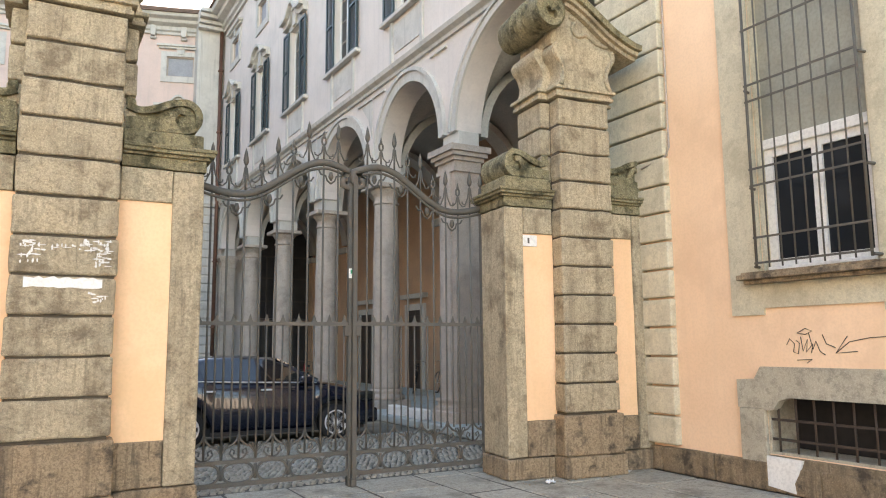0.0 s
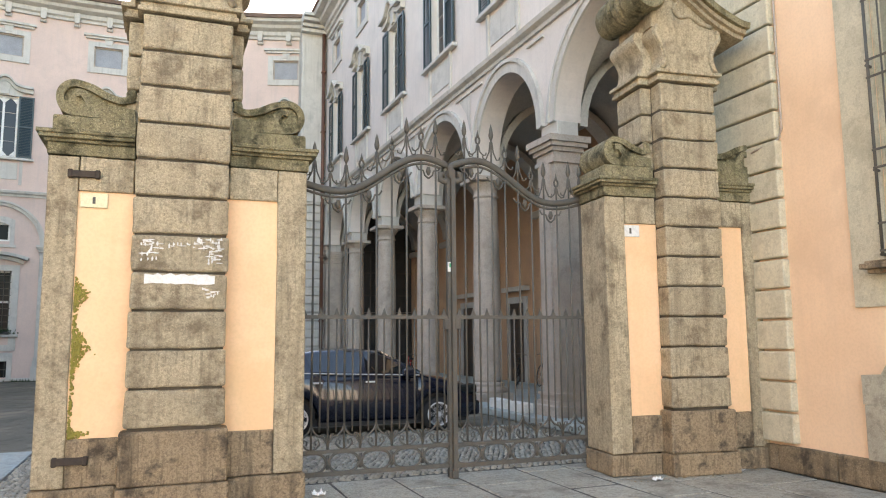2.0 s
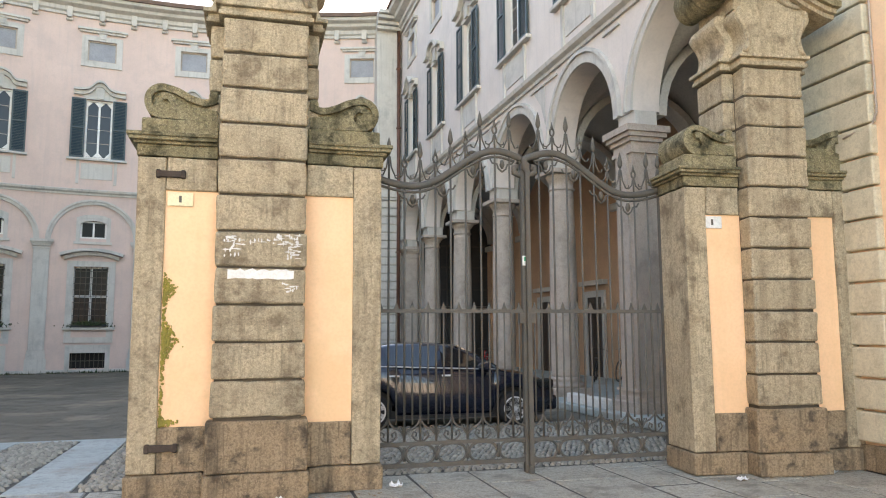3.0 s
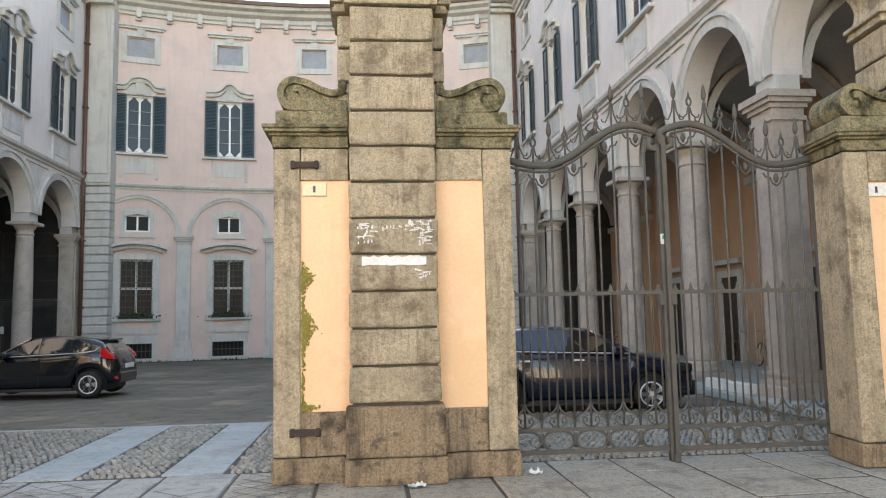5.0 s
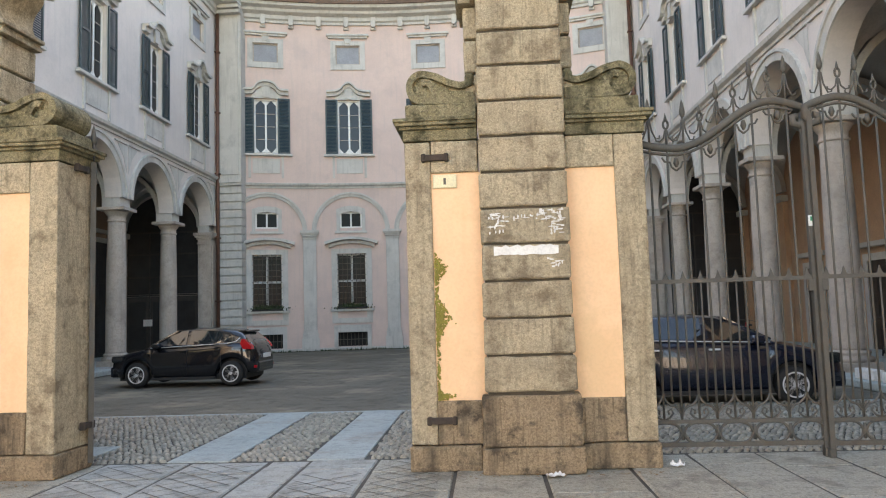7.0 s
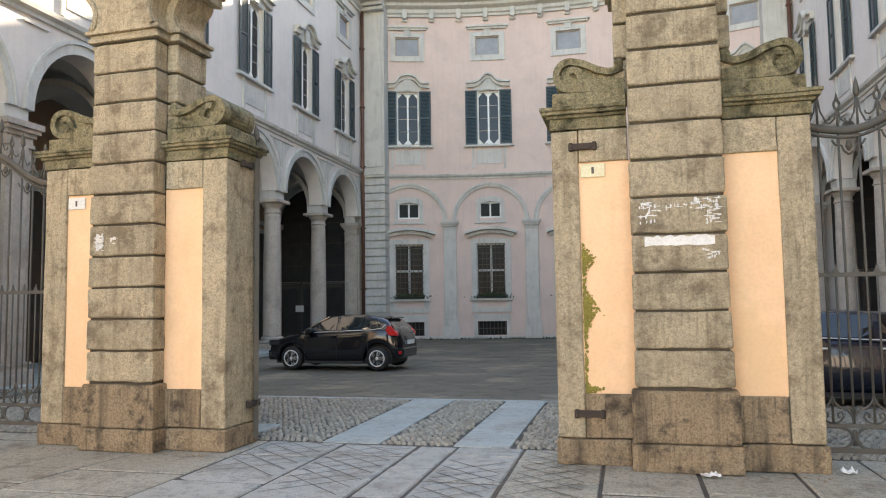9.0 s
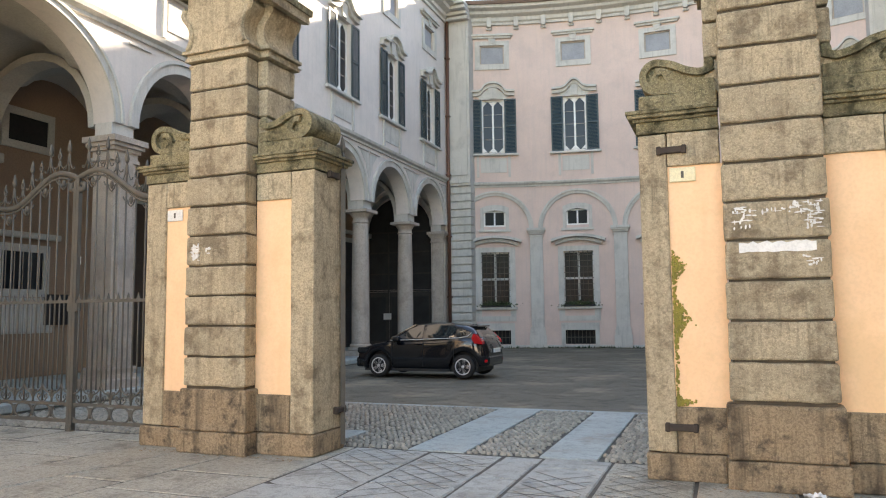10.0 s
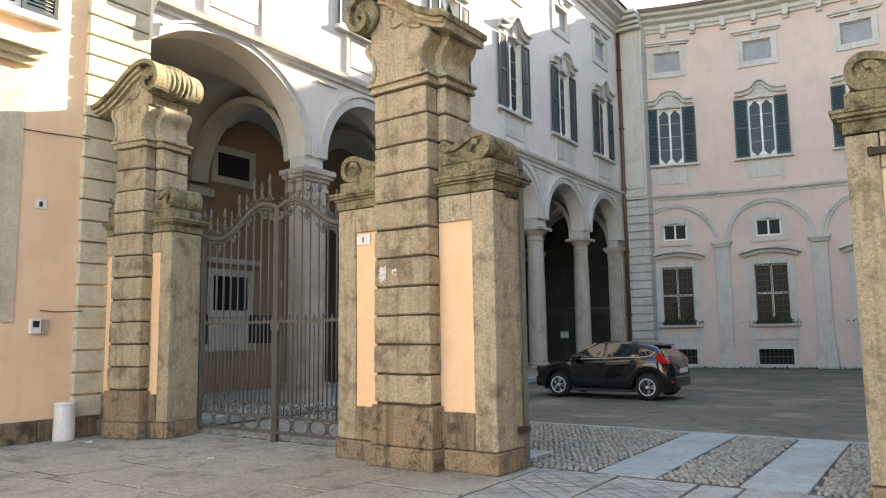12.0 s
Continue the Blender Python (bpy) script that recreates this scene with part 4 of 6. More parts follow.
def pier(m, label, sgn, seed=0.0, sides=((1.335, 1.0, 0.5), (1.335, 1.0, 0.5)), shaft=(0.0, 0.475), tall=1.0):
    """A gate pier. shaft: middle and half width of the block shaft; sides: outer edge, post edge and inner edge of either flank."""
    p = thing("gate_pier", label, "gate pier", m @ Matrix.Diagonal((1, 1, tall, 1)), "gate piers", "structure")
    depth = 0.72
    cx, hw = shaft
    # Dark brown core, visible as thin lines in the joints between the blocks.
    part("core", box(cx - hw + 0.03, cx + hw - 0.03, -0.165, depth - 0.02, 0.02, 5.1), M_JOINT_CORE, p)
    part("base_course", stone(box(cx - hw - 0.055, cx + hw + 0.055, -0.25, 0.05, 0.0, 0.27), 0.02, 0.01, 3, seed), M_STONE_BASE, p)
    part("plinth_block", stone(box(cx - hw - 0.04, cx + hw + 0.04, -0.225, 0.05, 0.275, 0.80), 0.025, 0.012, 3, seed), M_STONE_BASE, p)
    z = 0.825
    rq = random.Random(int(seed))
    for k in range(11):
        h = 0.39
        w = hw - 0.002 * k
        j = [rq.uniform(-0.006, 0.006) for _ in range(4)]
        part("block", stone(box(cx - w + j[0], cx + w + j[1], -0.205 + j[2], 0.04, z + 0.011, z + h - 0.014 + j[3] * 0.6), 0.024, 0.012, 4, seed + k * 3.1), M_STONE, p)
        if k >= 8:
            part("wing_block", stone(box(cx - w - 0.14, cx + w + 0.14, 0.045, depth - 0.04, z + 0.011, z + h - 0.014), 0.024, 0.008, 2, seed + k), M_STONE, p)
        z += h
    bm = bmesh.new()
    for g, z0, z1 in ((0.05, 5.12, 5.17), (0.03, 5.17, 5.22), (0.08, 5.22, 5.27)):
        add_box(bm, cx - hw + 0.015 - g, cx + hw - 0.015 + g, -0.20 - g, 0.30, z0, z1)
        add_box(bm, cx - hw - 0.125 - g, cx + hw + 0.125 + g, 0.04 - g, depth - 0.04 + g * 0.5, z0 + 0.002, z1 + 0.002)
    part("moulding", stone(bm, 0.01, 0.004), M_STONE, p)
    crown(p, sgn, cx, hw)
    for s, (xo, xs, xi) in ((-1, sides[0]), (1, sides[1])):
        def bx(x0, x1, *rest):
            return box(*sorted((s * x0, s * x1)), *rest)
        part("base_course", stone(bx(xi + 0.035, xo + 0.02, -0.03, depth, 0.0, 0.265), 0.02, 0.01, 3, seed + s), M_STONE_BASE, p)
        part("panel_foot", stone(bx(xi - 0.02, xs - 0.006, -0.005, depth - 0.02, 0.275, 0.735), 0.015, 0.008, 3, seed + s), M_STONE_BASE, p)
        part("corner_post", stone(bx(xs, xo, 0.0, depth - 0.01, 0.275, 3.565), 0.018, 0.008, 6, seed + 2 * s), M_STONE, p)
        part("plaster_panel", bx(xi - 0.04, xs + 0.01, 0.035, depth - 0.04, 0.735, 3.215), M_PANEL, p, "peach plaster panel")
        part("lintel", stone(bx(xi - 0.02, xs - 0.006, -0.002, depth - 0.02, 3.215, 3.565), 0.014, 0.007, 3, seed + s), M_STONE, p)
        bm = bmesh.new()
        for o, z0, z1 in ((0.015, 3.575, 3.70), (0.05, 3.70, 3.735), (0.095, 3.735, 3.775), (0.115, 3.775, 3.815)):
            x0, x1 = sorted((s * (xi - 0.02), s * (xo + o)))
            add_box(bm, x0, x1, -o, depth + o * 0.8, z0, z1)
        part("cornice", stone(bm, 0.008, 0.006, 2, seed), M_STONE_MOSS, p)
        part("upper_block", stone(bx(xi - 0.02, xo - 0.02, 0.0, depth, 3.82, 3.99), 0.018, 0.01, 4, seed + s), M_STONE_MOSS, p)
        sx = (xo - xi) / 0.835

        def at(pts):
            return [(s * (xi + (x - 0.5) * sx), zz) for x, zz in pts]
        part("scroll_body", roughen(prism(at(SCROLL_BODY)[::-s], 0.055, depth - 0.055), 0.005, 5.0, seed), M_STONE_MOSS, p)
        bm = bmesh.new()
        for y0, y1 in ((0.0, 0.056), (depth - 0.056, depth)):
            add_ribbon(bm, at(SCROLL_BAND), 0.075, y0, y1)
            add_prism(bm, at([(0.50, 3.99), (1.06, 3.99), (0.96, 4.05), (0.92, 4.12), (0.70, 4.125), (0.50, 4.11)]), y0, y1)
        bmesh.ops.recalc_face_normals(bm, faces=bm.faces[:])
        part("scroll", roughen(bm, 0.005, 5.0, seed), M_STONE_MOSS, p)
        part("knob", stone(bx(xi - 0.01, xi + 0.09, 0.02, 0.14, 4.22, 4.34), 0.035, 0.004), M_STONE_MOSS, p)
    return p


PIER_A = (0.365, FRONT_Y)
PIER_B = (-6.15, 7.93)
PIER_C = (-12.42, 7.70)
PIER_D = (6.58, 7.50)
pa = pier(pose(*PIER_A, 0, 0, 0, -0.5), "tall granite gate pier with peach panels and scrolls", -1, seed=1.0, sides=((1.285, 1.0, 0.5), (1.32, 1.0, 0.5)))
pb = pier(pose(*PIER_B, 0, 0, 0, -1.5), "tall granite gate pier beside the open gateway", 1, seed=11.0, tall=0.985)
pc = pier(pose(*PIER_C, 0, 0, 0, 9), "granite gate pier built against the left house", -1, seed=21.0, sides=((1.0, 0.62, 0.13), (1.12, 0.85, 0.66)), shaft=(0.265, 0.385))
pd = pier(pose(*PIER_D, 0, 0, 0, -6), "granite gate pier built against the right house", 1, seed=31.0, sides=((1.20, 0.92, 0.5), (1.19, 0.82, 0.38)), shaft=(-0.055, 0.42), tall=0.972)


# ---- iron gates ----
def rail_height(f):
    """Height of the swept top rail along a leaf, from the hinge (0) to the meeting post (1)."""
    if f < 0.25:
        return 3.56 - 0.09 * math.sin(f / 0.25 * math.pi / 2)
    g = (f - 0.25) / 0.75
    return 3.47 + 0.50 * (0.5 - 0.5 * math.cos(min(g / 0.76, 1) * math.pi)) - (0.10 * max(0, (g - 0.76) / 0.24) ** 1.5)


def spear(x, z, h, pierced):
    bm = bmesh.new()
    add_tube(bm, [(x, 0, z), (x, 0, z + h * 0.62)], 0.013, 6)
    if pierced:
        add_tube(bm, [(x + 0.027 * math.cos(a * math.pi / 6), 0, z + h * 0.75 + 0.05 * math.sin(a * math.pi / 6)) for a in range(13)], 0.014, 6)
        add_lathe(bm, [(0.024, z + h * 0.86), (0.016, z + h * 0.98), (0.001, z + h * 1.16)], 6, x)
    else:
        add_lathe(bm, [(0.014, z + h * 0.60), (0.03, z + h * 0.66), (0.034, z + h * 0.72), (0.018, z + h * 0.9), (0.001, z + h)], 8, x)
    for s in (-1, 1):
        add_tube(bm, [(x + s * 0.012, 0, z + h * 0.55), (x + s * 0.03, 0, z + h * 0.30), (x + s * 0.075, 0, z + 0.06), (x + s * 0.115, 0, z + 0.07), (x + s * 0.12, 0, z + 0.10)], 0.010, 5)
    return bm


def gate_leaf(m, width, label, tag=False):
    g = thing("gate_leaf", label, "gate", m, "iron gate leaves")
    bm = bmesh.new()
    n = 30
    line = [(width * k / n, 0, rail_height(k / n)) for k in range(n + 1)]
    line += [(width + 0.0, 0, line[-1][2] - 0.12), (width - 0.06, 0, line[-1][2] - 0.20), (width - 0.13, 0, line[-1][2] - 0.17), (width - 0.13, 0, line[-1][2] - 0.10), (width - 0.08, 0, line[-1][2] - 0.10)]
    add_tube(bm, line, 0.045, 8, 0.8)
    part("top_rail", bm, M_IRON, g)
    part("lower_moulding", tube([(x, 0, z - 0.075) for x, _, z in line[:n - 1]], 0.018, 6), M_IRON, g)
    for zz, r in ((1.95, 0.022), (0.40, 0.02), (0.15, 0.025)):
        part("rail", box(0, width, -0.014, 0.014, zz - r, zz + r), M_IRON, g)
    part("hinge_stile", box(-0.03, 0.03, -0.03, 0.03, 0.06, 3.62), M_IRON, g)
    part("meeting_stile", box(width - 0.05, width + 0.005, -0.035, 0.035, 0.02, rail_height(1.0) - 0.05), M_IRON, g)
    count = max(2, round(width / 0.195))
    for k in range(1, count):
        x = width * k / count
        part("bar", tube([(x, 0, 0.40), (x, 0, rail_height(x / width))], 0.0135, 6), M_IRON, g)
        part("spear", spear(x, rail_height(x / width) + 0.02, 0.54 if k % 2 else 0.34, k % 2 == 0), M_IRON, g)
    part("spear", spear(0.02, rail_height(0.0) + 0.02, 0.46, False), M_IRON, g)
    for k in range(count):
        x = width * (k + 0.5) / count
        part("short_bar", tube([(x, 0, 0.62), (x, 0, 1.95)], 0.011, 6), M_IRON, g)
        bm = bmesh.new()
        add_prism(bm, [(x - 0.045, 1.96), (x + 0.045, 1.96), (x + 0.022, 1.995), (x, 2.065), (x - 0.022, 1.995)], -0.008, 0.008)
        bmesh.ops.recalc_face_normals(bm, faces=bm.faces[:])
        part("spike", bm, M_IRON, g)
        # bottom ornament: long rings between the rails, an ogee arch with curls over each
        if k % 2 == 0 and k + 1 < count:
            xc, d = width * (k + 1) / count, width / count
            ring = [(xc + (d * 0.90) * (abs(math.cos(q)) ** 0.7) * (1 if math.cos(q) > 0 else -1), 0, 0.275 + 0.112 * math.sin(q)) for q in [i * math.pi / 12 for i in range(25)]]
            part("ring", tube(ring, 0.015, 6), M_IRON, g)
            bm = bmesh.new()
            add_tube(bm, [(xc - d, 0, 0.20), (xc - d, 0, 0.36)], 0.02, 6)
            for s in (-1, 1):
                add_tube(bm, [(xc + s * d, 0, 0.41), (xc + s * d * 0.96, 0, 0.49), (xc + s * d * 0.72, 0, 0.56), (xc + s * d * 0.40, 0, 0.58), (xc + s * d * 0.14, 0, 0.63), (xc, 0, 0.70)], 0.013, 6)
                add_tube(bm, [(xc + s * 0.01, 0, 0.42), (xc + s * d * 0.30, 0, 0.44), (xc + s * d * 0.52, 0, 0.49), (xc + s * d * 0.42, 0, 0.54), (xc + s * d * 0.24, 0, 0.52), (xc + s * d * 0.28, 0, 0.48)], 0.011, 6)
                add_tube(bm, [(xc + s * d, 0, 0.50), (xc + s * d * 0.80, 0, 0.60), (xc + s * d * 0.64, 0, 0.60), (xc + s * d * 0.66, 0, 0.55)], 0.010, 5)
            part("tracery", bm, M_IRON, g)
        if k % 2 == 0 and k:
            f = x / width
            z = rail_height(f) - 0.09
            bm = bmesh.new()
            for s in (-1, 1):
                add_tube(bm, [(x, 0, z - 0.17), (x + s * 0.05, 0, z - 0.13), (x + s * 0.07, 0, z - 0.07), (x + s * 0.13, 0, z - 0.06), (x + s * 0.16, 0, z - 0.01)], 0.012, 5)
            add_lathe(bm, [(0.012, z - 0.13), (0.035, z - 0.08), (0.02, z - 0.02)], 7, x)
            part("leaf_scroll", bm, M_IRON, g)
    part("foot_bolt", box(width - 0.05, width + 0.02, -0.05, 0.05, 0.0, 0.10, 0.01), M_IRON, g)
    part("lock_box", box(width - 0.10, width - 0.03, -0.04, 0.04, 1.80, 1.93, 0.006), M_IRON, g)
    if tag:
        t = part("notice", box(width - 0.055, width + 0.035, -0.045, -0.037, 2.52, 2.64), M_WHITE, g, "small white notice with green mark")
        part("mark", box(width - 0.035, width + 0.015, -0.049, -0.046, 2.575, 2.625), M_GREEN, t)
    return g


GY = 8.42
gate_leaf(pose(1.66, GY, 0, 0, 0, -0.8), 1.93, "closed wrought iron gate leaf with spearheads beside the central pier", True)
gr = gate_leaf(pose(5.48, GY - 0.1, 0, 0, 0, 180 - 0.5), 1.90, "closed wrought iron gate leaf with spearheads beside the house pier")
gate_leaf(pose(-7.45, GY + 0.10, 0, 0, 0, 178), 1.98, "closed wrought iron gate leaf with spearheads beside the open gateway", True)
gate_leaf(pose(-11.42, GY + 0.20, 0, 0, 0, -1), 1.98, "closed wrought iron gate leaf with spearheads against the end pier")
gate_leaf(pose(-4.76, GY + 0.12, 0, 0, 0, 119), 2.2, "wrought iron gate leaf standing open into the courtyard")


# ---- street houses ----
def street_wall(name, m, mat, s, holes, y_corner):
    """A peach house wall along the forecourt; local x runs along it, front looks to -y."""
    a, b = sorted((s * y_corner, s * -9.0))
    w = part("wall_" + name, holed_wall(a, b, 0.0, HOUSE_H, holes, 0.5), mat, None, m=m)
    tagged(w, "peach plastered wall of the street house", "wall", kind="structure")
    # Added roof and rear wall, never in view, close the house against light.
    part("roof_edge_" + name, box(a, b, -0.7, 9.0, HOUSE_H, HOUSE_H + 0.25), M_ROOF, None, m=m)
    tagged(bpy.data.objects["roof_edge_" + name], "unseen roof added over the street house", "roof", kind="structure")
    back = part("rear_wall_" + name, box(a, b, 8.6, 9.0, 0, HOUSE_H), mat, None, m=m)
    tagged(back, "unseen rear wall added to the street house", "wall", kind="structure")
    q = thing("quoins_" + name, "grey painted banded quoins at the house corner", "quoins", m, "", "structure")
    y0, y1 = y_corner - 1.15, y_corner + 0.12
    for k in range(32):
        z0 = 0.34 + k * 0.388
        xx = sorted((s * y0, s * y1))
        part("quoin_block", stone(box(*xx, -0.10, 0.25, z0 + 0.014, z0 + 0.374), 0.022, 0.005, 0, k * 1.7), M_QUOIN, q)
    end = part("return_wall_" + name, box(*sorted((s * (y_corner - 0.02), s * (y_corner + 0.06))), 0.06, 5.0, 0, HOUSE_H), M_QUOIN, None, m=m)
    tagged(end, "grey painted return of the house corner", "wall", kind="structure")
    # plinth stones
    pl = thing("plinth_" + name, "low dark stone plinth along the house wall", "plinth", m, "", "structure")
    y = y_corner - 0.1
    k = 0
    rnd = random.Random(7)
    return w, pl, rnd


M_WR = pose(WRX, 0, 0, 0, 0, -90)
M_WL = pose(WLX, 0, 0, 0, 0, 90)
WIN = (4.12, 5.52, 2.50, 6.05)       # street window: along the wall, heights
CEL = (3.55, 5.58, 0.41, 1.085)
wr, plr, _ = street_wall("street_right", M_WR, M_PEACH, -1, [(-WIN[1], -WIN[0], WIN[2], WIN[3]), (-CEL[1], -CEL[0], CEL[2], CEL[3])], 8.05)
wl, pll, _ = street_wall("street_left", M_WL, M_PEACH, 1, [(4.02, 5.62, 2.5, 6.0)], 8.26)


def plinth_stones(parent, s, y_from, y_to, skip=None, top=0.30):
    rnd = random.Random(5)
    y = y_from
    while y > y_to:
        w = rnd.uniform(0.55, 0.95)
        h = top + rnd.uniform(-0.02, 0.02)
        x0, x1 = sorted((s * y, s * (y - w + 0.012)))
        part("plinth_stone", stone(box(x0, x1, -0.07, 0.02, 0.0, h), 0.02, 0.010, 2, y), M_STONE_BASE, parent)
        y -= w


plinth_stones(plr, -1, 8.0, -6.0)
plinth_stones(pll, 1, 8.2, -6.0, top=0.34)


# ---- unseen block across the street, behind the camera, added to shape the light ----
for nm, x0, x1, y0, y1, h in (("street_row", -60, 60, -52, -42, 9.0),):
    ob = part("wall_" + nm, box(x0, x1, y0, y1, 0, h), M_WING)
    tagged(ob, "unseen plain block added across the street", "wall", kind="structure")


# ---- cars ----
def lerp_curve(pts, x):
    for (x0, a), (x1, b) in zip(pts, pts[1:]):
        if x <= x1:
            f = (x - x0) / (x1 - x0)
            f = f * f * (3 - 2 * f) * 0.35 + f * 0.65
            return a + (b - a) * f
    return pts[-1][1]


def wheel(car, x, y, r, spokes):
    w = part("wheel", add_lathe(bmesh.new(), [(r * 0.62, -0.10), (r * 0.9, -0.105), (r, -0.07), (r, 0.07), (r * 0.9, 0.105), (r * 0.62, 0.10)], 32), M_TYRE, car, "black tyre", m=pose(x, y, r, 90, 0, 0))
    for side in (-1, 1):
        bm = add_lathe(bmesh.new(), [(r * 0.70, 0.085 * side), (r * 0.70, 0.110 * side), (r * 0.62, 0.110 * side), (r * 0.60, 0.05 * side), (r * 0.1, 0.05 * side)][:: side], 32)
        for k in range(spokes):
            a = 2 * math.pi * k / spokes
            d, n = Vector((math.cos(a), math.sin(a), 0)), Vector((-math.sin(a), math.cos(a), 0))
            z0, z1 = sorted((0.065 * side, 0.10 * side))
            q = [d * r * 0.08 + n * 0.03, d * r * 0.08 - n * 0.03, d * r * 0.64 - n * (0.062 if spokes < 6 else 0.045), d * r * 0.64 + n * (0.062 if spokes < 6 else 0.045)]
            lo = [bm.verts.new((p.x, p.y, z0)) for p in q]
            hi = [bm.verts.new((p.x, p.y, z1)) for p in q]
            bm.faces.new(lo[::-1])
            bm.faces.new(hi)
            for i in range(4):
                bm.faces.new((lo[i], lo[(i + 1) % 4], hi[(i + 1) % 4], hi[i]))
        add_lathe(bm, [(0.045, min(0.06 * side, 0.112 * side)), (0.04, max(0.06 * side, 0.112 * side))], 12)
        bmesh.ops.recalc_face_normals(bm, faces=bm.faces[:])
        part("rim", bm, M_ALLOY, w, "spoked alloy rim")


def hatchback(m, label, paint, length, height, wheelbase, front, spokes, tail_red):
    """A five-door car; local x from the nose (0) to the tail, both sides alike."""
    c = thing("parked_car", label, "car", m, "parked cars")
    L, H, hw = length, height, 0.85
    wx = (front, front + wheelbase)
    wr = 0.31
    kx, kz = L / 3.95, H / 1.47
    deck = [(0.0, 0.56), (0.06, 0.68), (0.3, 0.80), (0.7, 0.90), (1.15, 0.98), (2.2, 1.02), (3.3, 1.09), (3.7, 1.10), (3.86, 1.0), (3.95, 0.72)]
    deck = [(x * kx, z * kz) for x, z in deck]
    plan = [(0.0, 0.50), (0.12, 0.70), (0.5, 0.82), (1.0, 0.85), (3.0, 0.85), (3.6, 0.80), (3.85, 0.70), (3.95, 0.58)]
    plan = [(x * kx, w) for x, w in plan]
    n = 66
    bm = bmesh.new()
    rows = []
    for i in range(n + 1):
        x = L * i / n
        w, zt = lerp_curve(plan, x), lerp_curve(deck, x)
        zb = 0.22 + (0.10 if x < 0.25 or x > L - 0.3 else 0)
        for xw in wx:
            d = abs(x - xw)
            if d < wr + 0.07:
                zb = max(zb, wr + math.sqrt((wr + 0.07) ** 2 - d * d))
        zb = min(zb, zt - 0.05)
        h = zt - zb
        sec = [(w * 0.90, zb), (w * 0.985, zb + h * 0.10), (w, zb + h * 0.35), (w * 0.985, zb + h * 0.66), (w * 0.965, zb + h * 0.80), (w * 0.93, zb + h * 0.93), (w * 0.84, zt), (w * 0.45, zt + 0.035), (0, zt + 0.045)]
        full = [(y, z) for y, z in sec] + [(-y, z) for y, z in sec[-2::-1]]
        rows.append([bm.verts.new((x, y, z)) for y, z in full])
    for a, b in zip(rows, rows[1:]):
        for k in range(len(a) - 1):
            f = bm.faces.new((a[k], b[k], b[k + 1], a[k + 1]))
            f.smooth = True
        bm.faces.new((a[-1], b[-1], b[0], a[0]))
    bm.faces.new(rows[0])
    bm.faces.new(rows[-1][::-1])
    bmesh.ops.recalc_face_normals(bm, faces=bm.faces[:])
    part("body", bm, paint, c)
    roof = [(1.02, 0.97), (1.3, 1.13), (1.65, 1.33), (1.95, 1.43), (2.4, 1.47), (2.9, 1.455), (3.3, 1.40), (3.52, 1.33), (3.66, 1.20), (3.78, 1.04)]
    roof = [(x * kx, z * kz) for x, z in roof]
    bm = bmesh.new()
    rows = []
    x0, x1 = roof[0][0], roof[-1][0]

    def cab(x):
        zt, zb = lerp_curve(roof, x), lerp_curve(deck, x) - 0.03
        return zt, min(zb, zt - 0.005)

    def cabin_y(x, z):
        zb = 1.0 * kz
        f = max(0.0, min(1.0, (z - zb) / (0.45 * kz)))
        return 0.79 - 0.21 * f - 0.02 * f * f

    m_ = 40
    for i in range(m_ + 1):
        x = x0 + (x1 - x0) * i / m_
        zt, zb = cab(x)
        sec = [(cabin_y(x, zb), zb), (cabin_y(x, zb + (zt - zb) * 0.5), zb + (zt - zb) * 0.5), (cabin_y(x, zt - 0.05) , max(zb, zt - 0.06)), (cabin_y(x, zt) - 0.06, zt - 0.015), (0.3, zt + 0.005), (0, zt + 0.01)]
        full = sec + [(-y, z) for y, z in sec[-2::-1]]
        rows.append([bm.verts.new((x, y, z)) for y, z in full])
    for a, b in zip(rows, rows[1:]):
        for k in range(len(a) - 1):
            f = bm.faces.new((a[k], b[k], b[k + 1], a[k + 1]))
            f.smooth = True
    bm.faces.new(rows[0])
    bm.faces.new(rows[-1][::-1])
    bmesh.ops.recalc_face_normals(bm, faces=bm.faces[:])
    part("cabin", bm, paint, c)

    def side_pane(pts, s, name="side_window", mat=M_CARGLASS, off=0.012):
        b = bmesh.new()
        fine = []
        for (xa, za), (xb, zb) in zip(pts, pts[1:] + pts[:1]):
            for k in range(4):
                fine.append((xa + (xb - xa) * k / 4, za + (zb - za) * k / 4))
        cx, cz = sum(p[0] for p in fine) / len(fine), sum(p[1] for p in fine) / len(fine)
        outer = [b.verts.new((x * kx, s * (cabin_y(x, z * kz) + off), z * kz)) for x, z in fine]
        inner = [b.verts.new((x * kx, s * (cabin_y(x, z * kz) - 0.02), z * kz)) for x, z in fine]
        b.faces.new(outer)
        for k in range(len(fine)):
            b.faces.new((outer[k], inner[k], inner[(k + 1) % len(fine)], outer[(k + 1) % len(fine)]))
        bmesh.ops.recalc_face_normals(b, faces=b.faces[:])
        part(name, b, mat, c)

    for s in (-1, 1):
        side_pane([(1.32, 1.03), (2.12, 1.05), (2.12, 1.405), (1.95, 1.39), (1.72, 1.30)], s)
        side_pane([(2.20, 1.05), (3.02, 1.08), (3.10, 1.32), (2.9, 1.385), (2.20, 1.41)], s)
        side_pane([(3.10, 1.09), (3.42, 1.13), (3.34, 1.25), (3.18, 1.30)], s)
        line = [(1.18, 0.99), (2.2, 1.025), (3.15, 1.06), (3.42, 1.10), (3.52, 1.20)]
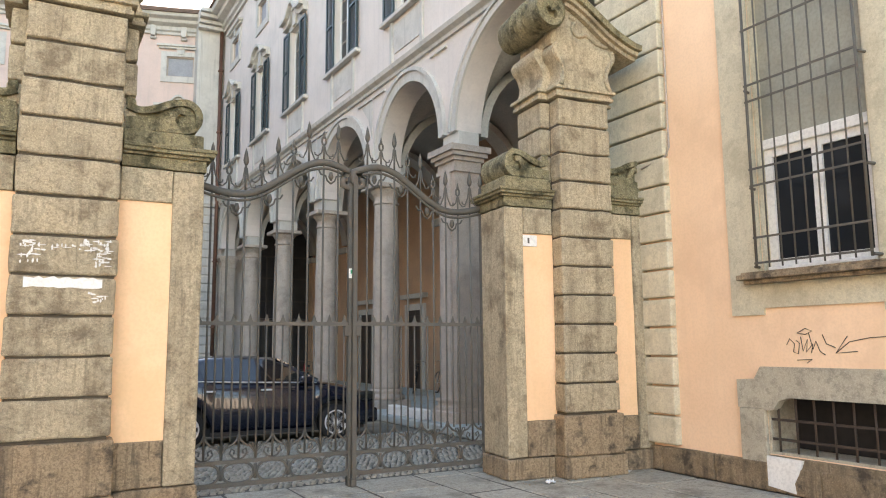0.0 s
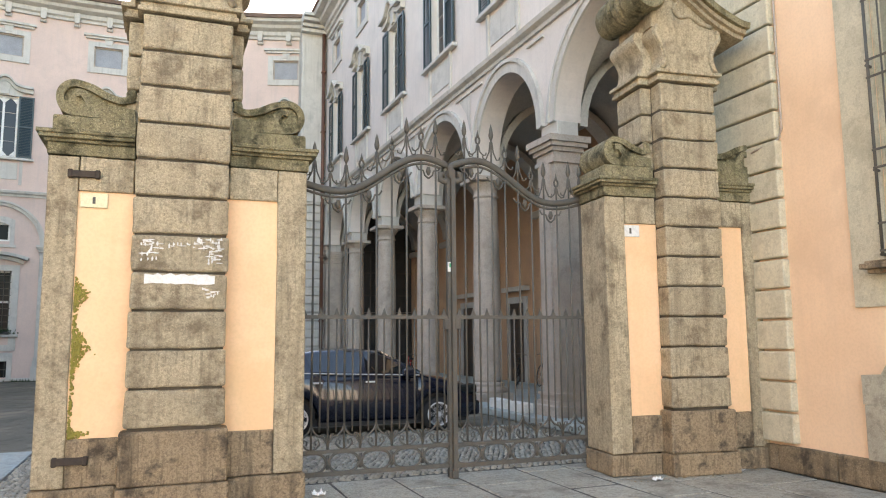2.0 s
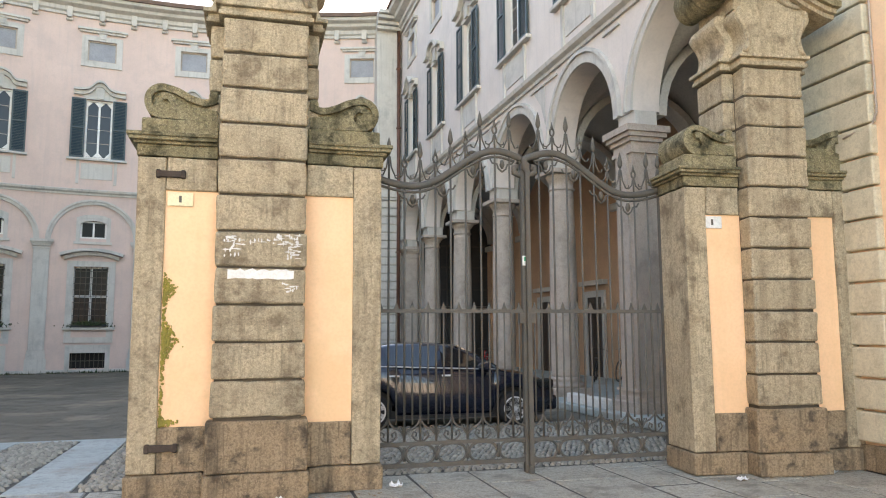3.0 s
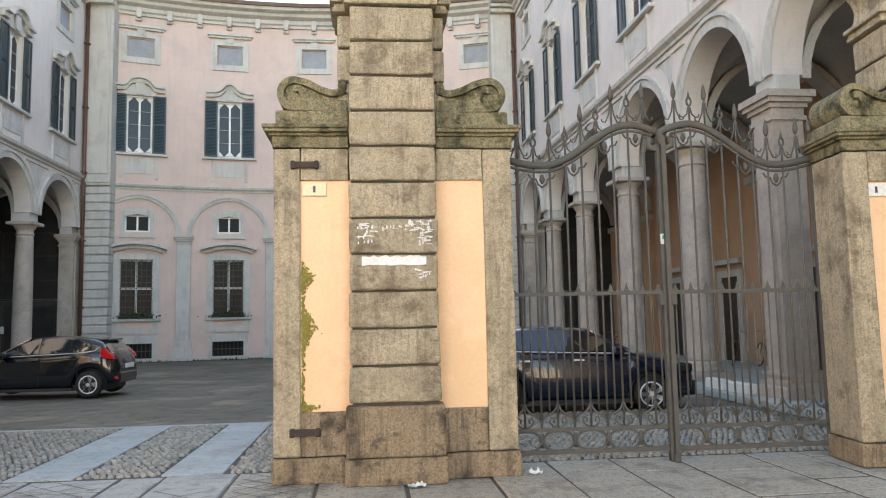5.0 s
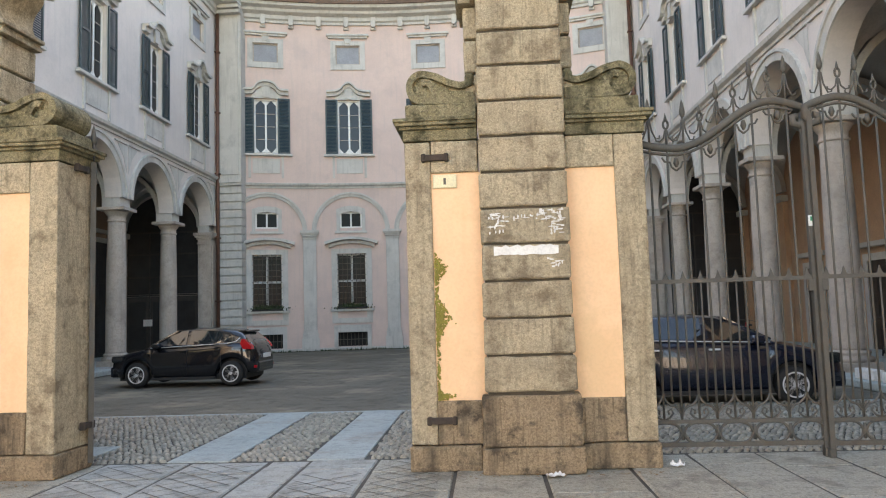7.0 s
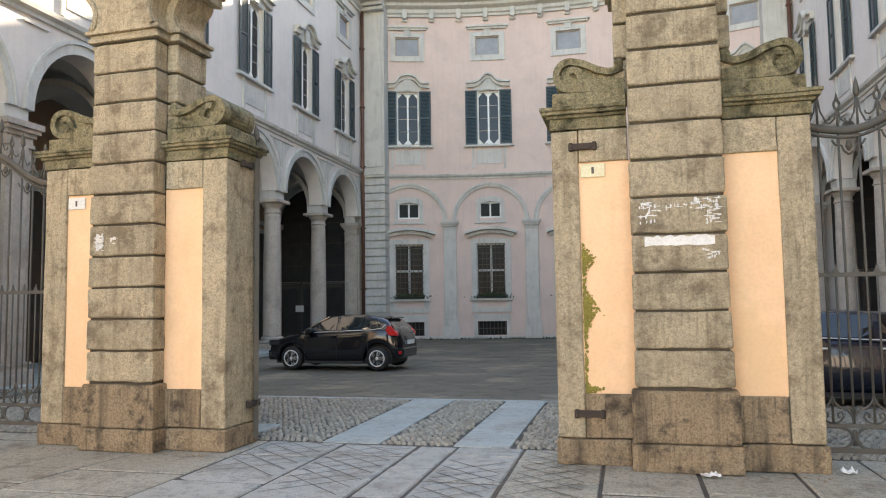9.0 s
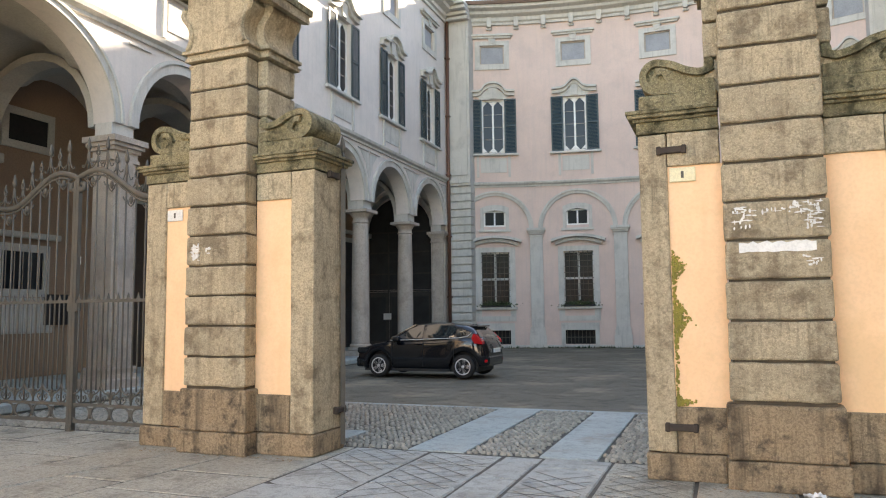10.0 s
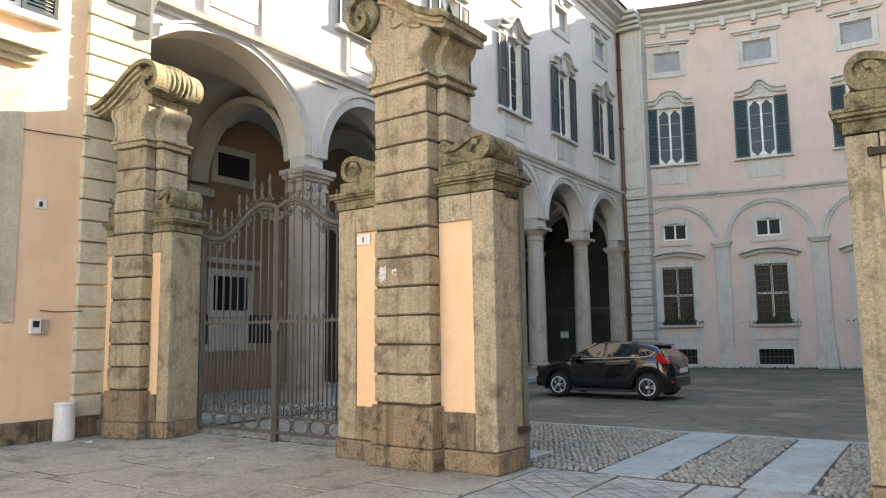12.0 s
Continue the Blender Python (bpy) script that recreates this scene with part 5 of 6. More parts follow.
        part("window_trim", tube([(x * kx, s * (cabin_y(x, z * kz) + 0.012), z * kz) for x, z in line], 0.010, 6), M_ALLOY, c)
        part("door_mirror", stone(box(1.30 * kx, 1.50 * kx, *sorted((s * 0.80, s * 1.0)), 0.98 * kz, 1.11 * kz), 0.04, 0.0), paint, c)
        for xh in (1.95, 2.85):
            part("door_handle", box(xh * kx, (xh + 0.18) * kx, *sorted((s * 0.82, s * 0.862)), 0.88 * kz, 0.91 * kz, 0.008), M_ALLOY if not tail_red else paint, c)
        for xd in (1.22, 2.16, 3.05):
            part("door_seam", box(xd * kx - 0.004, xd * kx + 0.004, *sorted((s * 0.80, s * 0.853)), 0.30, 0.95 * kz), M_PLASTIC, c)
        part("sill_trim", box(wx[0] + 0.4, wx[1] - 0.4, *sorted((s * 0.76, s * 0.84)), 0.17, 0.24, 0.01), M_PLASTIC, c)
        part("headlight", stone(box(0.10 * kx, 0.52 * kx, *sorted((s * 0.50, s * 0.775)), 0.63 * kz, 0.80 * kz), 0.05, 0.0), M_CARGLASS, c, "clear headlamp")
        bm = prism([(3.55, 1.05), (3.62, 0.92), (3.86, 0.90), (3.84, 0.98), (3.66, 1.16), (3.60, 1.17)], *sorted((s * 0.60, s * 0.805)))
        bm.transform(Matrix.Diagonal((kx, 1, kz, 1)))
        part("tail_light", bm, M_RED, c, "red tail lamp")
        part("reflector", box((3.86) * kx, 3.93 * kx, *sorted((s * 0.52, s * 0.68)), 0.42, 0.49, 0.01), M_RED, c)
    # front and rear screens
    for (xa, za), (xb, zb), nm in (((1.13, 1.035), (1.82, 1.405), "windscreen"), ((3.76, 1.06), (3.55, 1.30), "rear_window")):
        b = bmesh.new()
        lo = [b.verts.new((xa * kx, y * 0.70, za * kz + 0.02)) for y in (-1, -0.5, 0, 0.5, 1)]
        hi = [b.verts.new((xb * kx, y * 0.54, zb * kz + 0.02)) for y in (-1, -0.5, 0, 0.5, 1)]
        for k in range(4):
            b.faces.new((lo[k], lo[k + 1], hi[k + 1], hi[k]))
        geom = bmesh.ops.extrude_face_region(b, geom=b.faces[:])["geom"]
        bmesh.ops.translate(b, verts=[v for v in geom if isinstance(v, bmesh.types.BMVert)], vec=(0, 0, -0.03))
        bmesh.ops.recalc_face_normals(b, faces=b.faces[:])
        part(nm, b, M_CARGLASS, c)
    part("spoiler", stone(box(3.36 * kx, 3.62 * kx, -0.50, 0.50, 1.335 * kz, 1.38 * kz), 0.02, 0.0), paint, c)
    part("rear_bumper", stone(box(3.66 * kx, 3.965 * kx, -0.64, 0.64, 0.30, 0.64), 0.10, 0.0), paint, c)
    part("front_bumper", stone(box(-0.02, 0.30, -0.60, 0.60, 0.24, 0.52), 0.06, 0.0), paint, c)
    part("number_plate", box(3.955 * kx + 0.01, 3.975 * kx + 0.02, -0.26, 0.26, 0.66, 0.77), M_WHITE, c, "white plate with plain bar")
    for x in wx:
        for y in (-0.735, 0.735):
            wheel(c, x, y, wr, spokes)
            part("wheel_well", box(x - 0.36, x + 0.36, *sorted((y * 0.5, y * 0.86)), 0.30, 0.70), M_PLASTIC, c)
    part("underside", box(0.3, L - 0.3, -0.66, 0.66, 0.16, 0.3), M_PLASTIC, c)
    return c


hatchback(pose(-9.85, 19.35, 0, 0, 0, -2), "black five-door hatchback parked on the courtyard", M_CARPAINT, 3.95, 1.47, 2.49, 0.82, 5, True)
hatchback(pose(5.95, 13.45, 0, 0, 0, 178), "dark blue hatchback parked behind the closed gate", M_CARBLUE, 4.22, 1.52, 2.60, 0.90, 7, False)


# ---- pavement, strips and cobbles ----
def slab_mesh(corners, seed, thick=0.05):
    """A paving slab with worn edges from its four corners (x, y), counter-clockwise, about their middle."""
    rq = random.Random(seed)
    cx, cy = sum(c[0] for c in corners) / 4, sum(c[1] for c in corners) / 4
    bm = bmesh.new()
    low = [bm.verts.new((x - cx, y - cy, -thick)) for x, y in corners]
    top = [bm.verts.new((x - cx + rq.uniform(-0.006, 0.006), y - cy + rq.uniform(-0.006, 0.006), rq.uniform(-0.005, 0.003))) for x, y in corners]
    bm.faces.new(top)
    for i in range(4):
        bm.faces.new((low[i], low[(i + 1) % 4], top[(i + 1) % 4], top[i]))
    bmesh.ops.bevel(bm, geom=[e for e in bm.edges if all(v.co.z > -0.02 for v in e.verts)], offset=0.014, segments=1, affect="EDGES")
    bmesh.ops.recalc_face_normals(bm, faces=bm.faces[:])
    me = bpy.data.meshes.new("paving_slab")
    bm.to_mesh(me)
    bm.free()
    return me, cx, cy


def lean(x):
    """How far the rows of slabs lean from the gateway's axis, growing towards the far gate."""
    return 0.22 * max(0.0, min(1.0, (-4.7 - x) / 2.2))


pave = thing("pavement", "worn stone slab pavement before the gates", "pavement", None, "", "structure")
rnd = random.Random(3)
slabs, rest = 0, bmesh.new()
GATEWAY = [-4.64, -3.62, -2.66, -2.18, -1.38]        # rows of pale slabs through the open gateway
edges = [WLX + 0.08]
while edges[-1] < GATEWAY[0] - 0.9:
    edges.append(edges[-1] + rnd.choice((0.62, 0.74, 0.86, 0.95)))
edges = edges[:-1] + GATEWAY
while edges[-1] < WRX - 0.6:
    edges.append(edges[-1] + rnd.choice((0.66, 0.76, 0.84, 0.92)))
edges[-1] = WRX - 0.08
for e0, e1 in zip(edges, edges[1:]):
    y = 8.70
    first = rnd.uniform(0.3, 1.1)
    pale = GATEWAY[0] - 0.01 < e0 < GATEWAY[-1] - 0.01
    while y > -7.0:
        d = first if y == 8.70 else rnd.uniform(0.8, 1.7)
        z = rnd.uniform(-0.007, 0.004)
        g, y0, y1 = rnd.uniform(0.011, 0.018), y - d, y
        k0, k1 = lean(e0), lean(e1)
        q = [(e0 + k0 * (y0 - 8) + g, y0 + g), (e1 + k1 * (y0 - 8) - g, y0 + g), (e1 + k1 * (y1 - 8) - g, y1 - g), (e0 + k0 * (y1 - 8) + g, y1 - g)]
        q = [(max(WLX + 0.03, px), py) for px, py in q]
        if max(px for px, _ in q) > WLX + 0.2:
            if y > 2.6 and slabs < 295:
                me, cx, cy = slab_mesh(q, slabs)
                me.materials.append(M_GATESLAB if pale and y > 5.5 else M_PAVE)
                piece("paving_slab", me, pave, pose(cx, cy, z, rnd.uniform(-0.25, 0.25), rnd.uniform(-0.25, 0.25), 0))
                slabs += 1
            else:
                vs = [rest.verts.new((px, py, zz)) for zz in (-0.05, z) for px, py in q]
                for f in ((4, 5, 6, 7), (0, 1, 5, 4), (1, 2, 6, 5), (2, 3, 7, 6), (3, 0, 4, 7)):
                    rest.faces.new([vs[i] for i in f])
        y -= d
tagged(part("paving_rest", rest, M_PAVE, pave), kind="stuff")
# diagonal grooves scored into the pale slabs against slipping
grooves = bmesh.new()
for e0, e1, y0, y1 in ((-4.55, -3.70, 6.9, 8.5), (-3.54, -2.74, 6.3, 8.4), (-2.10, -1.46, 5.9, 7.4), (-1.30, -0.62, 6.6, 8.4)):
    yy = y0
    while yy < y1:
        for sx in (-1, 1):
            xa, xb = (e0, e1) if sx > 0 else (e1, e0)
            dx, dy = xb - xa, (e1 - e0) * 0.85
            n = Vector((-dy, dx, 0)).normalized() * 0.006
            pts = [Vector((xa, yy, 0.0045)), Vector((xb, yy + dy, 0.0045))]
            grooves.faces.new([grooves.verts.new(c) for c in (pts[0] - n, pts[1] - n, pts[1] + n, pts[0] + n)])
        yy += 0.30
tagged(part("scored_grooves", grooves, M_JOINT, pave), kind="stuff")

STRIPS = ((-3.95, -3.18), (-2.26, -1.56))
for x0, x1 in STRIPS:
    st = thing("granite_strip", "pale granite wheel track across the cobbles", "paving strip", None, "wheel tracks", "structure")
    y = 8.74
    k = 0
    while y < 12.8:
        h = min(rnd.uniform(1.1, 1.9), 12.85 - y)
        part("strip_slab", roughen(stone(box(x0 + 0.008, x1 - 0.008, y + 0.008, y + h - 0.008, -0.05, 0.006), 0.012, 0.002), 0.002, 3, k), M_STRIP, st)
        y += h
        k += 1
gs = thing("granite_strip", "pale granite slab beside the open gate leaf", "paving strip", None, "wheel tracks", "structure")
part("strip_slab", stone(box(-6.7, -5.0, 9.1, 9.75, -0.05, 0.034), 0.012, 0.003), M_STRIP, gs)
for y0, y1, nm in ((12.86, 13.0, "cobble_edge"),):
    ob = part(nm, box(LX + 0.9, RX - 0.9, y0, y1, -0.05, 0.004, 0.006), M_STRIP)
    tagged(ob, "thin granite edging between cobbles and asphalt", "edging", kind="structure")


def cobble_field(name, label, x0, x1, y0, y1, skip, size, seed):
    """A bed of small river stones, each a low dome."""
    r = random.Random(seed)
    verts, faces = [], []
    nx, ny = int((x1 - x0) / size), int((y1 - y0) / size)
    for j in range(ny):
        for i in range(nx):
            cx = x0 + (i + 0.5 + (0.5 if j % 2 else 0)) * size + r.uniform(-0.2, 0.2) * size
            cy = y0 + (j + 0.5) * size + r.uniform(-0.2, 0.2) * size
            if any(a - 0.04 < cx < b + 0.04 for a, b in skip):
                continue
            a = r.uniform(0.40, 0.58) * size
            b = r.uniform(0.32, 0.48) * size
            t = r.uniform(0, math.pi)
            h = r.uniform(0.012, 0.030)
            k0 = len(verts)
            for ring, (f, z) in enumerate(((1.0, -0.022), (0.82, h * 0.55 - 0.005), (0.42, h - 0.002))):
                for q in range(7):
                    th = 2 * math.pi * q / 7
                    u, v = a * f * math.cos(th), b * f * math.sin(th)
                    verts.append((cx + u * math.cos(t) - v * math.sin(t), cy + u * math.sin(t) + v * math.cos(t), z))
            for ring in (0, 1):
                for q in range(7):
                    p, p2 = k0 + ring * 7 + q, k0 + ring * 7 + (q + 1) % 7
                    faces.append((p, p2, p2 + 7, p + 7))
            faces.append(tuple(k0 + 14 + q for q in range(7)))
    me = bpy.data.meshes.new(name)
    me.from_pydata(verts, [], faces)
    me.shade_smooth()
    me.materials.append(M_COBBLE)
    return tagged(new(name, me), label, "cobbles", kind="stuff")


tagged(part("cobble_bed", box(LX + 0.9, RX - 0.8, 8.74, 12.86, -0.029, -0.014), M_JOINT), "dark earth between the cobbles", "ground", kind="structure")
cobble_field("cobbles", "grey rounded river cobbles set in earth", LX + 0.9, RX - 0.85, 8.76, 12.84, STRIPS, 0.088, 4)


# ---- right street house: window, cellar opening, graffiti ----
def street_window(m, y0, y1, z0, z1):
    w = thing("street_window", "tall barred street window with grey blind and white lower casements", "window", m, "", "structure")
    cx, hw = 0.0, (y1 - y0) / 2
    bm = bmesh.new()
    o = 0.45
    for s in (-1, 1):
        add_box(bm, *sorted((s * hw, s * (hw + o))), -0.03, 0, z0 - 0.5, z1 + 0.4)
    add_box(bm, -hw, hw, -0.03, 0, z0 - 0.42, z0 - 0.14)
    add_box(bm, -hw, hw, -0.03, 0, z1, z1 + 0.4)
    part("surround", bm, M_QUOIN, w, "grey-green painted window surround")
    bm = bmesh.new()
    for a, b, c, d in ((0.16, 0.0, -0.14, -0.09), (0.22, 0.06, -0.09, -0.03), (0.18, 0.02, -0.03, 0.0)):
        add_box(bm, -hw - a, hw + a, -a, 0.2, z0 + c, z0 + d)
    part("window_sill", stone(bm, 0.01, 0.006, 3), M_STONE_BASE, w)
    bm = bmesh.new()
    for s in (-1, 1):
        add_box(bm, *sorted((s * (hw - 0.005), s * (hw - 0.03))), 0.003, 0.22, z0, z1)
    part("reveal", bm, M_QUOIN, w)
    zm = z0 + 1.48
    bm = bmesh.new()
    for x in (-hw + 0.03, -0.06, hw - 0.13):
        add_box(bm, x, x + (0.12 if x == -0.06 else 0.10), 0.12, 0.20, z0 + 0.05, zm)
    for zz, h in ((z0 + 0.05, 0.10), (zm - 0.10, 0.10)):
        add_box(bm, -hw + 0.13, hw - 0.13, 0.122, 0.198, zz, zz + h)
    fr = part("window_frame", bm, M_WHITE, w, "peeling white casement frame")
    for s in (-1, 1):
        part("pane", box(*sorted((s * 0.06, s * (hw - 0.13))), 0.155, 0.165, z0 + 0.15, zm - 0.10), M_GLASS, fr)
    part("lintel_board", stone(box(-hw + 0.03, hw - 0.03, 0.08, 0.2, zm, zm + 0.12), 0.01, 0.006, 3), M_WHITE, w)
    part("blind", roughen(box(-hw + 0.03, hw - 0.03, 0.13, 0.16, zm + 0.12, z1), 0.004), M_BOARD, w, "dull grey board closing the upper window")
    part("sill_rubble", stone(box(-hw + 0.05, hw - 0.05, 0.02, 0.12, z0, z0 + 0.06), 0.02, 0.02, 6), M_WHITE, w)
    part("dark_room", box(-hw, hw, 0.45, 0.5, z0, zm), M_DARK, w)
    g = thing("window_grille", "black iron grille over the street window", "window grille", m)
    for k in range(9):
        x = -hw + 0.02 + (2 * hw - 0.04) * k / 8
        part("bar", tube([(x, -0.13, z0 + 0.04), (x, -0.13, z1 - 0.05)], 0.011 if 0 < k < 8 else 0.018, 6), M_IRON, g)
    for zz in (z0 + 0.10, z0 + 0.40, z0 + 1.02, z0 + 1.22, z0 + 2.05, z0 + 2.25, z0 + 2.95, z1 - 0.06):
        part("crossbar", box(-hw, hw, -0.147, -0.133, zz - 0.012, zz + 0.012), M_IRON, g)
    for s in (-1, 1):
        for zz in (z0 + 0.06, z0 + 1.0, z0 + 2.2, z1 - 0.1):
            part("wall_pin", tube([(s * hw, -0.13, zz), (s * (hw + 0.03), 0.02, zz)], 0.018, 6), M_IRON, g)
    return w


street_window(M_WR @ pose(-(WIN[0] + WIN[1]) / 2, 0, 0), *WIN)

cm = M_WR @ pose(-(CEL[0] + CEL[1]) / 2, 0, 0)
cellar = thing("cellar_opening", "barred cellar opening in a heavy stone frame", "cellar window", cm, "", "structure")
hw = (CEL[1] - CEL[0]) / 2
lintel = [(-hw - 0.36, 0.92), (-hw, 0.92), (-hw + 0.02, 0.90), (-hw + 0.12, 0.91), (-hw + 0.20, 1.02), (-hw + 0.32, 1.06)]
lintel = lintel + [(-x, z) for x, z in lintel[::-1]] + [(hw + 0.36, 1.24), (hw + 0.12, 1.26), (hw + 0.02, 1.40), (-hw - 0.02, 1.40), (-hw - 0.12, 1.26), (-hw - 0.36, 1.24)]
part("lintel", roughen(prism(lintel, -0.06, 0.05), 0.006, 4), M_CELLAR, cellar)
for s in (-1, 1):
    part("jamb", stone(box(*sorted((s * hw, s * (hw + 0.35))), -0.055, 0.05, 0.0, 0.915), 0.012, 0.006, 3), M_CELLAR, cellar)
part("threshold", stone(box(-hw, hw, -0.05, 0.05, 0.0, 0.40), 0.015, 0.008, 4), M_STONE_BASE, cellar)
part("plaster_patch", prism([(-hw + 0.005, 0.06), (-hw + 0.36, 0.02), (-hw + 0.34, 0.13), (-hw + 0.40, 0.24), (-hw + 0.46, 0.39), (-hw + 0.005, 0.395)], -0.075, -0.045), M_WHITE, cellar, "pale plaster patch")
# The cellar's darkness is this painted sheet behind the bars.
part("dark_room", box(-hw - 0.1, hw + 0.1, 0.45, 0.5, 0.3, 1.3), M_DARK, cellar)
for x0, x1, z0, z1 in ((-hw, hw, CEL[3] - 0.03, CEL[3] - 0.002), (-hw, hw, CEL[2] + 0.002, CEL[2] + 0.03), (-hw + 0.002, -hw + 0.03, CEL[2] + 0.03, CEL[3] - 0.03), (hw - 0.03, hw - 0.002, CEL[2] + 0.03, CEL[3] - 0.03)):
    part("reveal", box(x0, x1, 0.003, 0.45, z0, z1), M_CELLAR, cellar, "grey stone reveal")
M_RUST = material("rusty_iron", (0.065, 0.045, 0.033), (0.05, 0.036, 0.028), 0.8, metal=0.1, scale=8, fine=60, bump=0.3)
for k in range(9):
    x = -hw + 0.12 + (2 * hw - 0.24) * k / 8
    part("bar", tube([(x, 0.03, 0.40), (x, 0.03, 1.08)], 0.014, 6), M_RUST, cellar)
for z in (0.58, 0.80):
    part("crossbar", box(-hw, hw, 0.02, 0.04, z - 0.014, z + 0.014), M_RUST, cellar)

graf = thing("graffiti", "thin black scrawled graffiti tag on the peach wall", "graffiti", M_WR @ pose(-4.97, -0.006, 1.62))
for k, pts in enumerate((
    [(-0.30, 0.03), (-0.26, 0.10), (-0.20, 0.04), (-0.22, -0.05), (-0.16, -0.07), (-0.14, 0.05), (-0.18, 0.08)],
    [(-0.12, 0.12), (-0.10, -0.04), (-0.04, 0.09), (-0.06, -0.05), (0.02, 0.04), (0.0, -0.06)],
    [(-0.02, 0.16), (0.02, -0.02), (0.06, 0.07), (0.10, -0.04), (0.16, -0.08)],
    [(0.14, 0.14), (0.18, 0.04), (0.28, 0.0)],
    [(-0.16, 0.16), (-0.06, 0.21), (0.02, 0.18), (-0.06, 0.145), (-0.16, 0.16)],
    [(-0.18, -0.14), (0.0, -0.13), (-0.06, -0.17)],
    [(0.42, 0.12), (0.28, -0.06), (0.52, -0.04)],
    [(0.28, -0.06), (0.44, 0.06), (0.66, 0.10), (1.0, 0.12)])):
    part("stroke", tube([(x, 0, z) for x, z in pts], 0.0045, 5), M_INK, graf)

pipe = thing("conduit", "thin grey cable conduit beside the quoins", "conduit", M_WR)
part("pipe", tube([(-6.86, -0.02, 9.0), (-6.86, -0.02, 4.35), (-6.90, -0.05, 4.22), (-7.3, -0.12, 4.12)], 0.014, 6), M_STONE_GREY, pipe)

# ---- left street house ----
lm = M_WL
lw = thing("street_window", "tall barred street window with grey surround", "window", lm @ pose(4.82, 0, 0), "", "structure")
bm = bmesh.new()
for s in (-1, 1):
    add_box(bm, *sorted((s * 0.8, s * 1.25)), -0.03, 0, 2.0, 6.3)
add_box(bm, -0.8, 0.8, -0.03, 0, 2.0, 2.5)
add_box(bm, -0.8, 0.8, -0.03, 0, 6.0, 6.3)
part("surround", bm, M_QUOIN, lw)
part("window_sill", box(-0.95, 0.95, -0.16, 0.1, 2.38, 2.5, 0.01), M_STONE_BASE, lw)
part("pane", box(-0.8, 0.8, 0.15, 0.17, 2.5, 6.0), M_GLASS, lw)
for k in range(9):
    x = -0.78 + 1.56 * k / 8
    part("bar", tube([(x, -0.12, 2.5), (x, -0.12, 6.0)], 0.011, 6), M_IRON, lw)
part("dark_room", box(-0.8, 0.8, 0.4, 0.45, 2.5, 6.0), M_DARK, lw)
led = thing("window_ledge", "moulded stone ledge over the street window", "ledge", lm @ pose(4.82, 0, 0), "", "structure")
bm = bmesh.new()
for o, z0, z1 in ((0.12, 6.4, 6.5), (0.22, 6.5, 6.62), (0.36, 6.62, 6.74)):
    add_box(bm, -1.3 - o * 0.4, 1.3 + o * 0.4, -o, 0, z0, z1)
part("moulding", bm, M_QUOIN, led)
uw = thing("upper_window", "upper house window with dark green shutters", "window", lm @ pose(5.30, 0, 0), "", "structure")
part("window_frame", box(-0.62, 0.62, -0.04, 0.0, 7.35, 8.9), M_WHITE, uw)
part("pane", box(-0.5, 0.5, -0.05, -0.042, 7.45, 8.85), M_GLASS, uw)
shutter(uw, -1.22, -0.6, 7.35, 8.95, -0.055)
shutter(uw, 0.6, 1.22, 7.35, 8.95, -0.055)
part("window_sill", box(-1.3, 1.3, -0.14, 0, 7.2, 7.34, 0.01), M_TRIM, uw)

tile7 = thing("number_tile", "small pale number tile with plain bar on the house wall", "number tile", lm @ pose(6.43, -0.004, 4.03), "number tiles")
part("tile", box(-0.10, 0.10, -0.018, 0, -0.08, 0.08, 0.005), M_WHITE, tile7)
part("bar", box(-0.03, 0.03, -0.021, -0.0185, -0.045, 0.045), M_INK, tile7)
ic = thing("intercom", "grey metal intercom box on the house wall", "intercom", lm @ pose(6.43, -0.004, 1.93))
part("case", box(-0.10, 0.09, -0.07, 0, -0.13, 0.13, 0.012), M_ALLOY, ic)
part("panel", box(-0.06, 0.05, -0.074, -0.071, -0.02, 0.09), M_PLASTIC, ic)
part("side_box", box(0.10, 0.22, -0.05, 0, -0.14, 0.12, 0.01), M_STONE_GREY, ic)
part("button", box(-0.03, 0.02, -0.076, -0.071, -0.09, -0.05), M_WHITE, ic)
cab = thing("wall_cable", "thin dark cable crossing the house wall", "cable", lm)
part("wire", tube([(6.0, -0.02, 5.35), (6.05, -0.02, 5.28), (6.5, -0.03, 5.30), (7.2, -0.12, 5.33)], 0.012, 5), M_IRON, cab)
part("wire", tube([(6.5, -0.02, 2.2), (6.8, -0.015, 2.18), (7.2, -0.12, 2.2)], 0.009, 5), M_IRON, cab)
bol = thing("bollard", "short round white bollard beside the house corner", "bollard", pose(-12.72, 6.87, 0))
part("post", add_lathe(bmesh.new(), [(0.17, 0.0), (0.172, 0.04), (0.165, 0.55), (0.16, 0.62), (0.15, 0.64), (0.05, 0.645)], 28), M_WHITE, bol)
part("band", add_lathe(bmesh.new(), [(0.166, 0.585), (0.17, 0.59), (0.17, 0.62), (0.163, 0.625)], 28), M_ALLOY, bol)

# ---- pier fittings ----
def number_tile(m, cream):
    t = thing("number_tile", "small square enamel tile with plain bar on the gate pier", "number tile", m, "number tiles")
    part("tile", box(-0.13, 0.13, -0.02, 0, -0.075, 0.075, 0.006), cream, t)
    part("bar", box(-0.014, 0.014, -0.023, -0.0205, -0.036, 0.036), M_IRON, t)


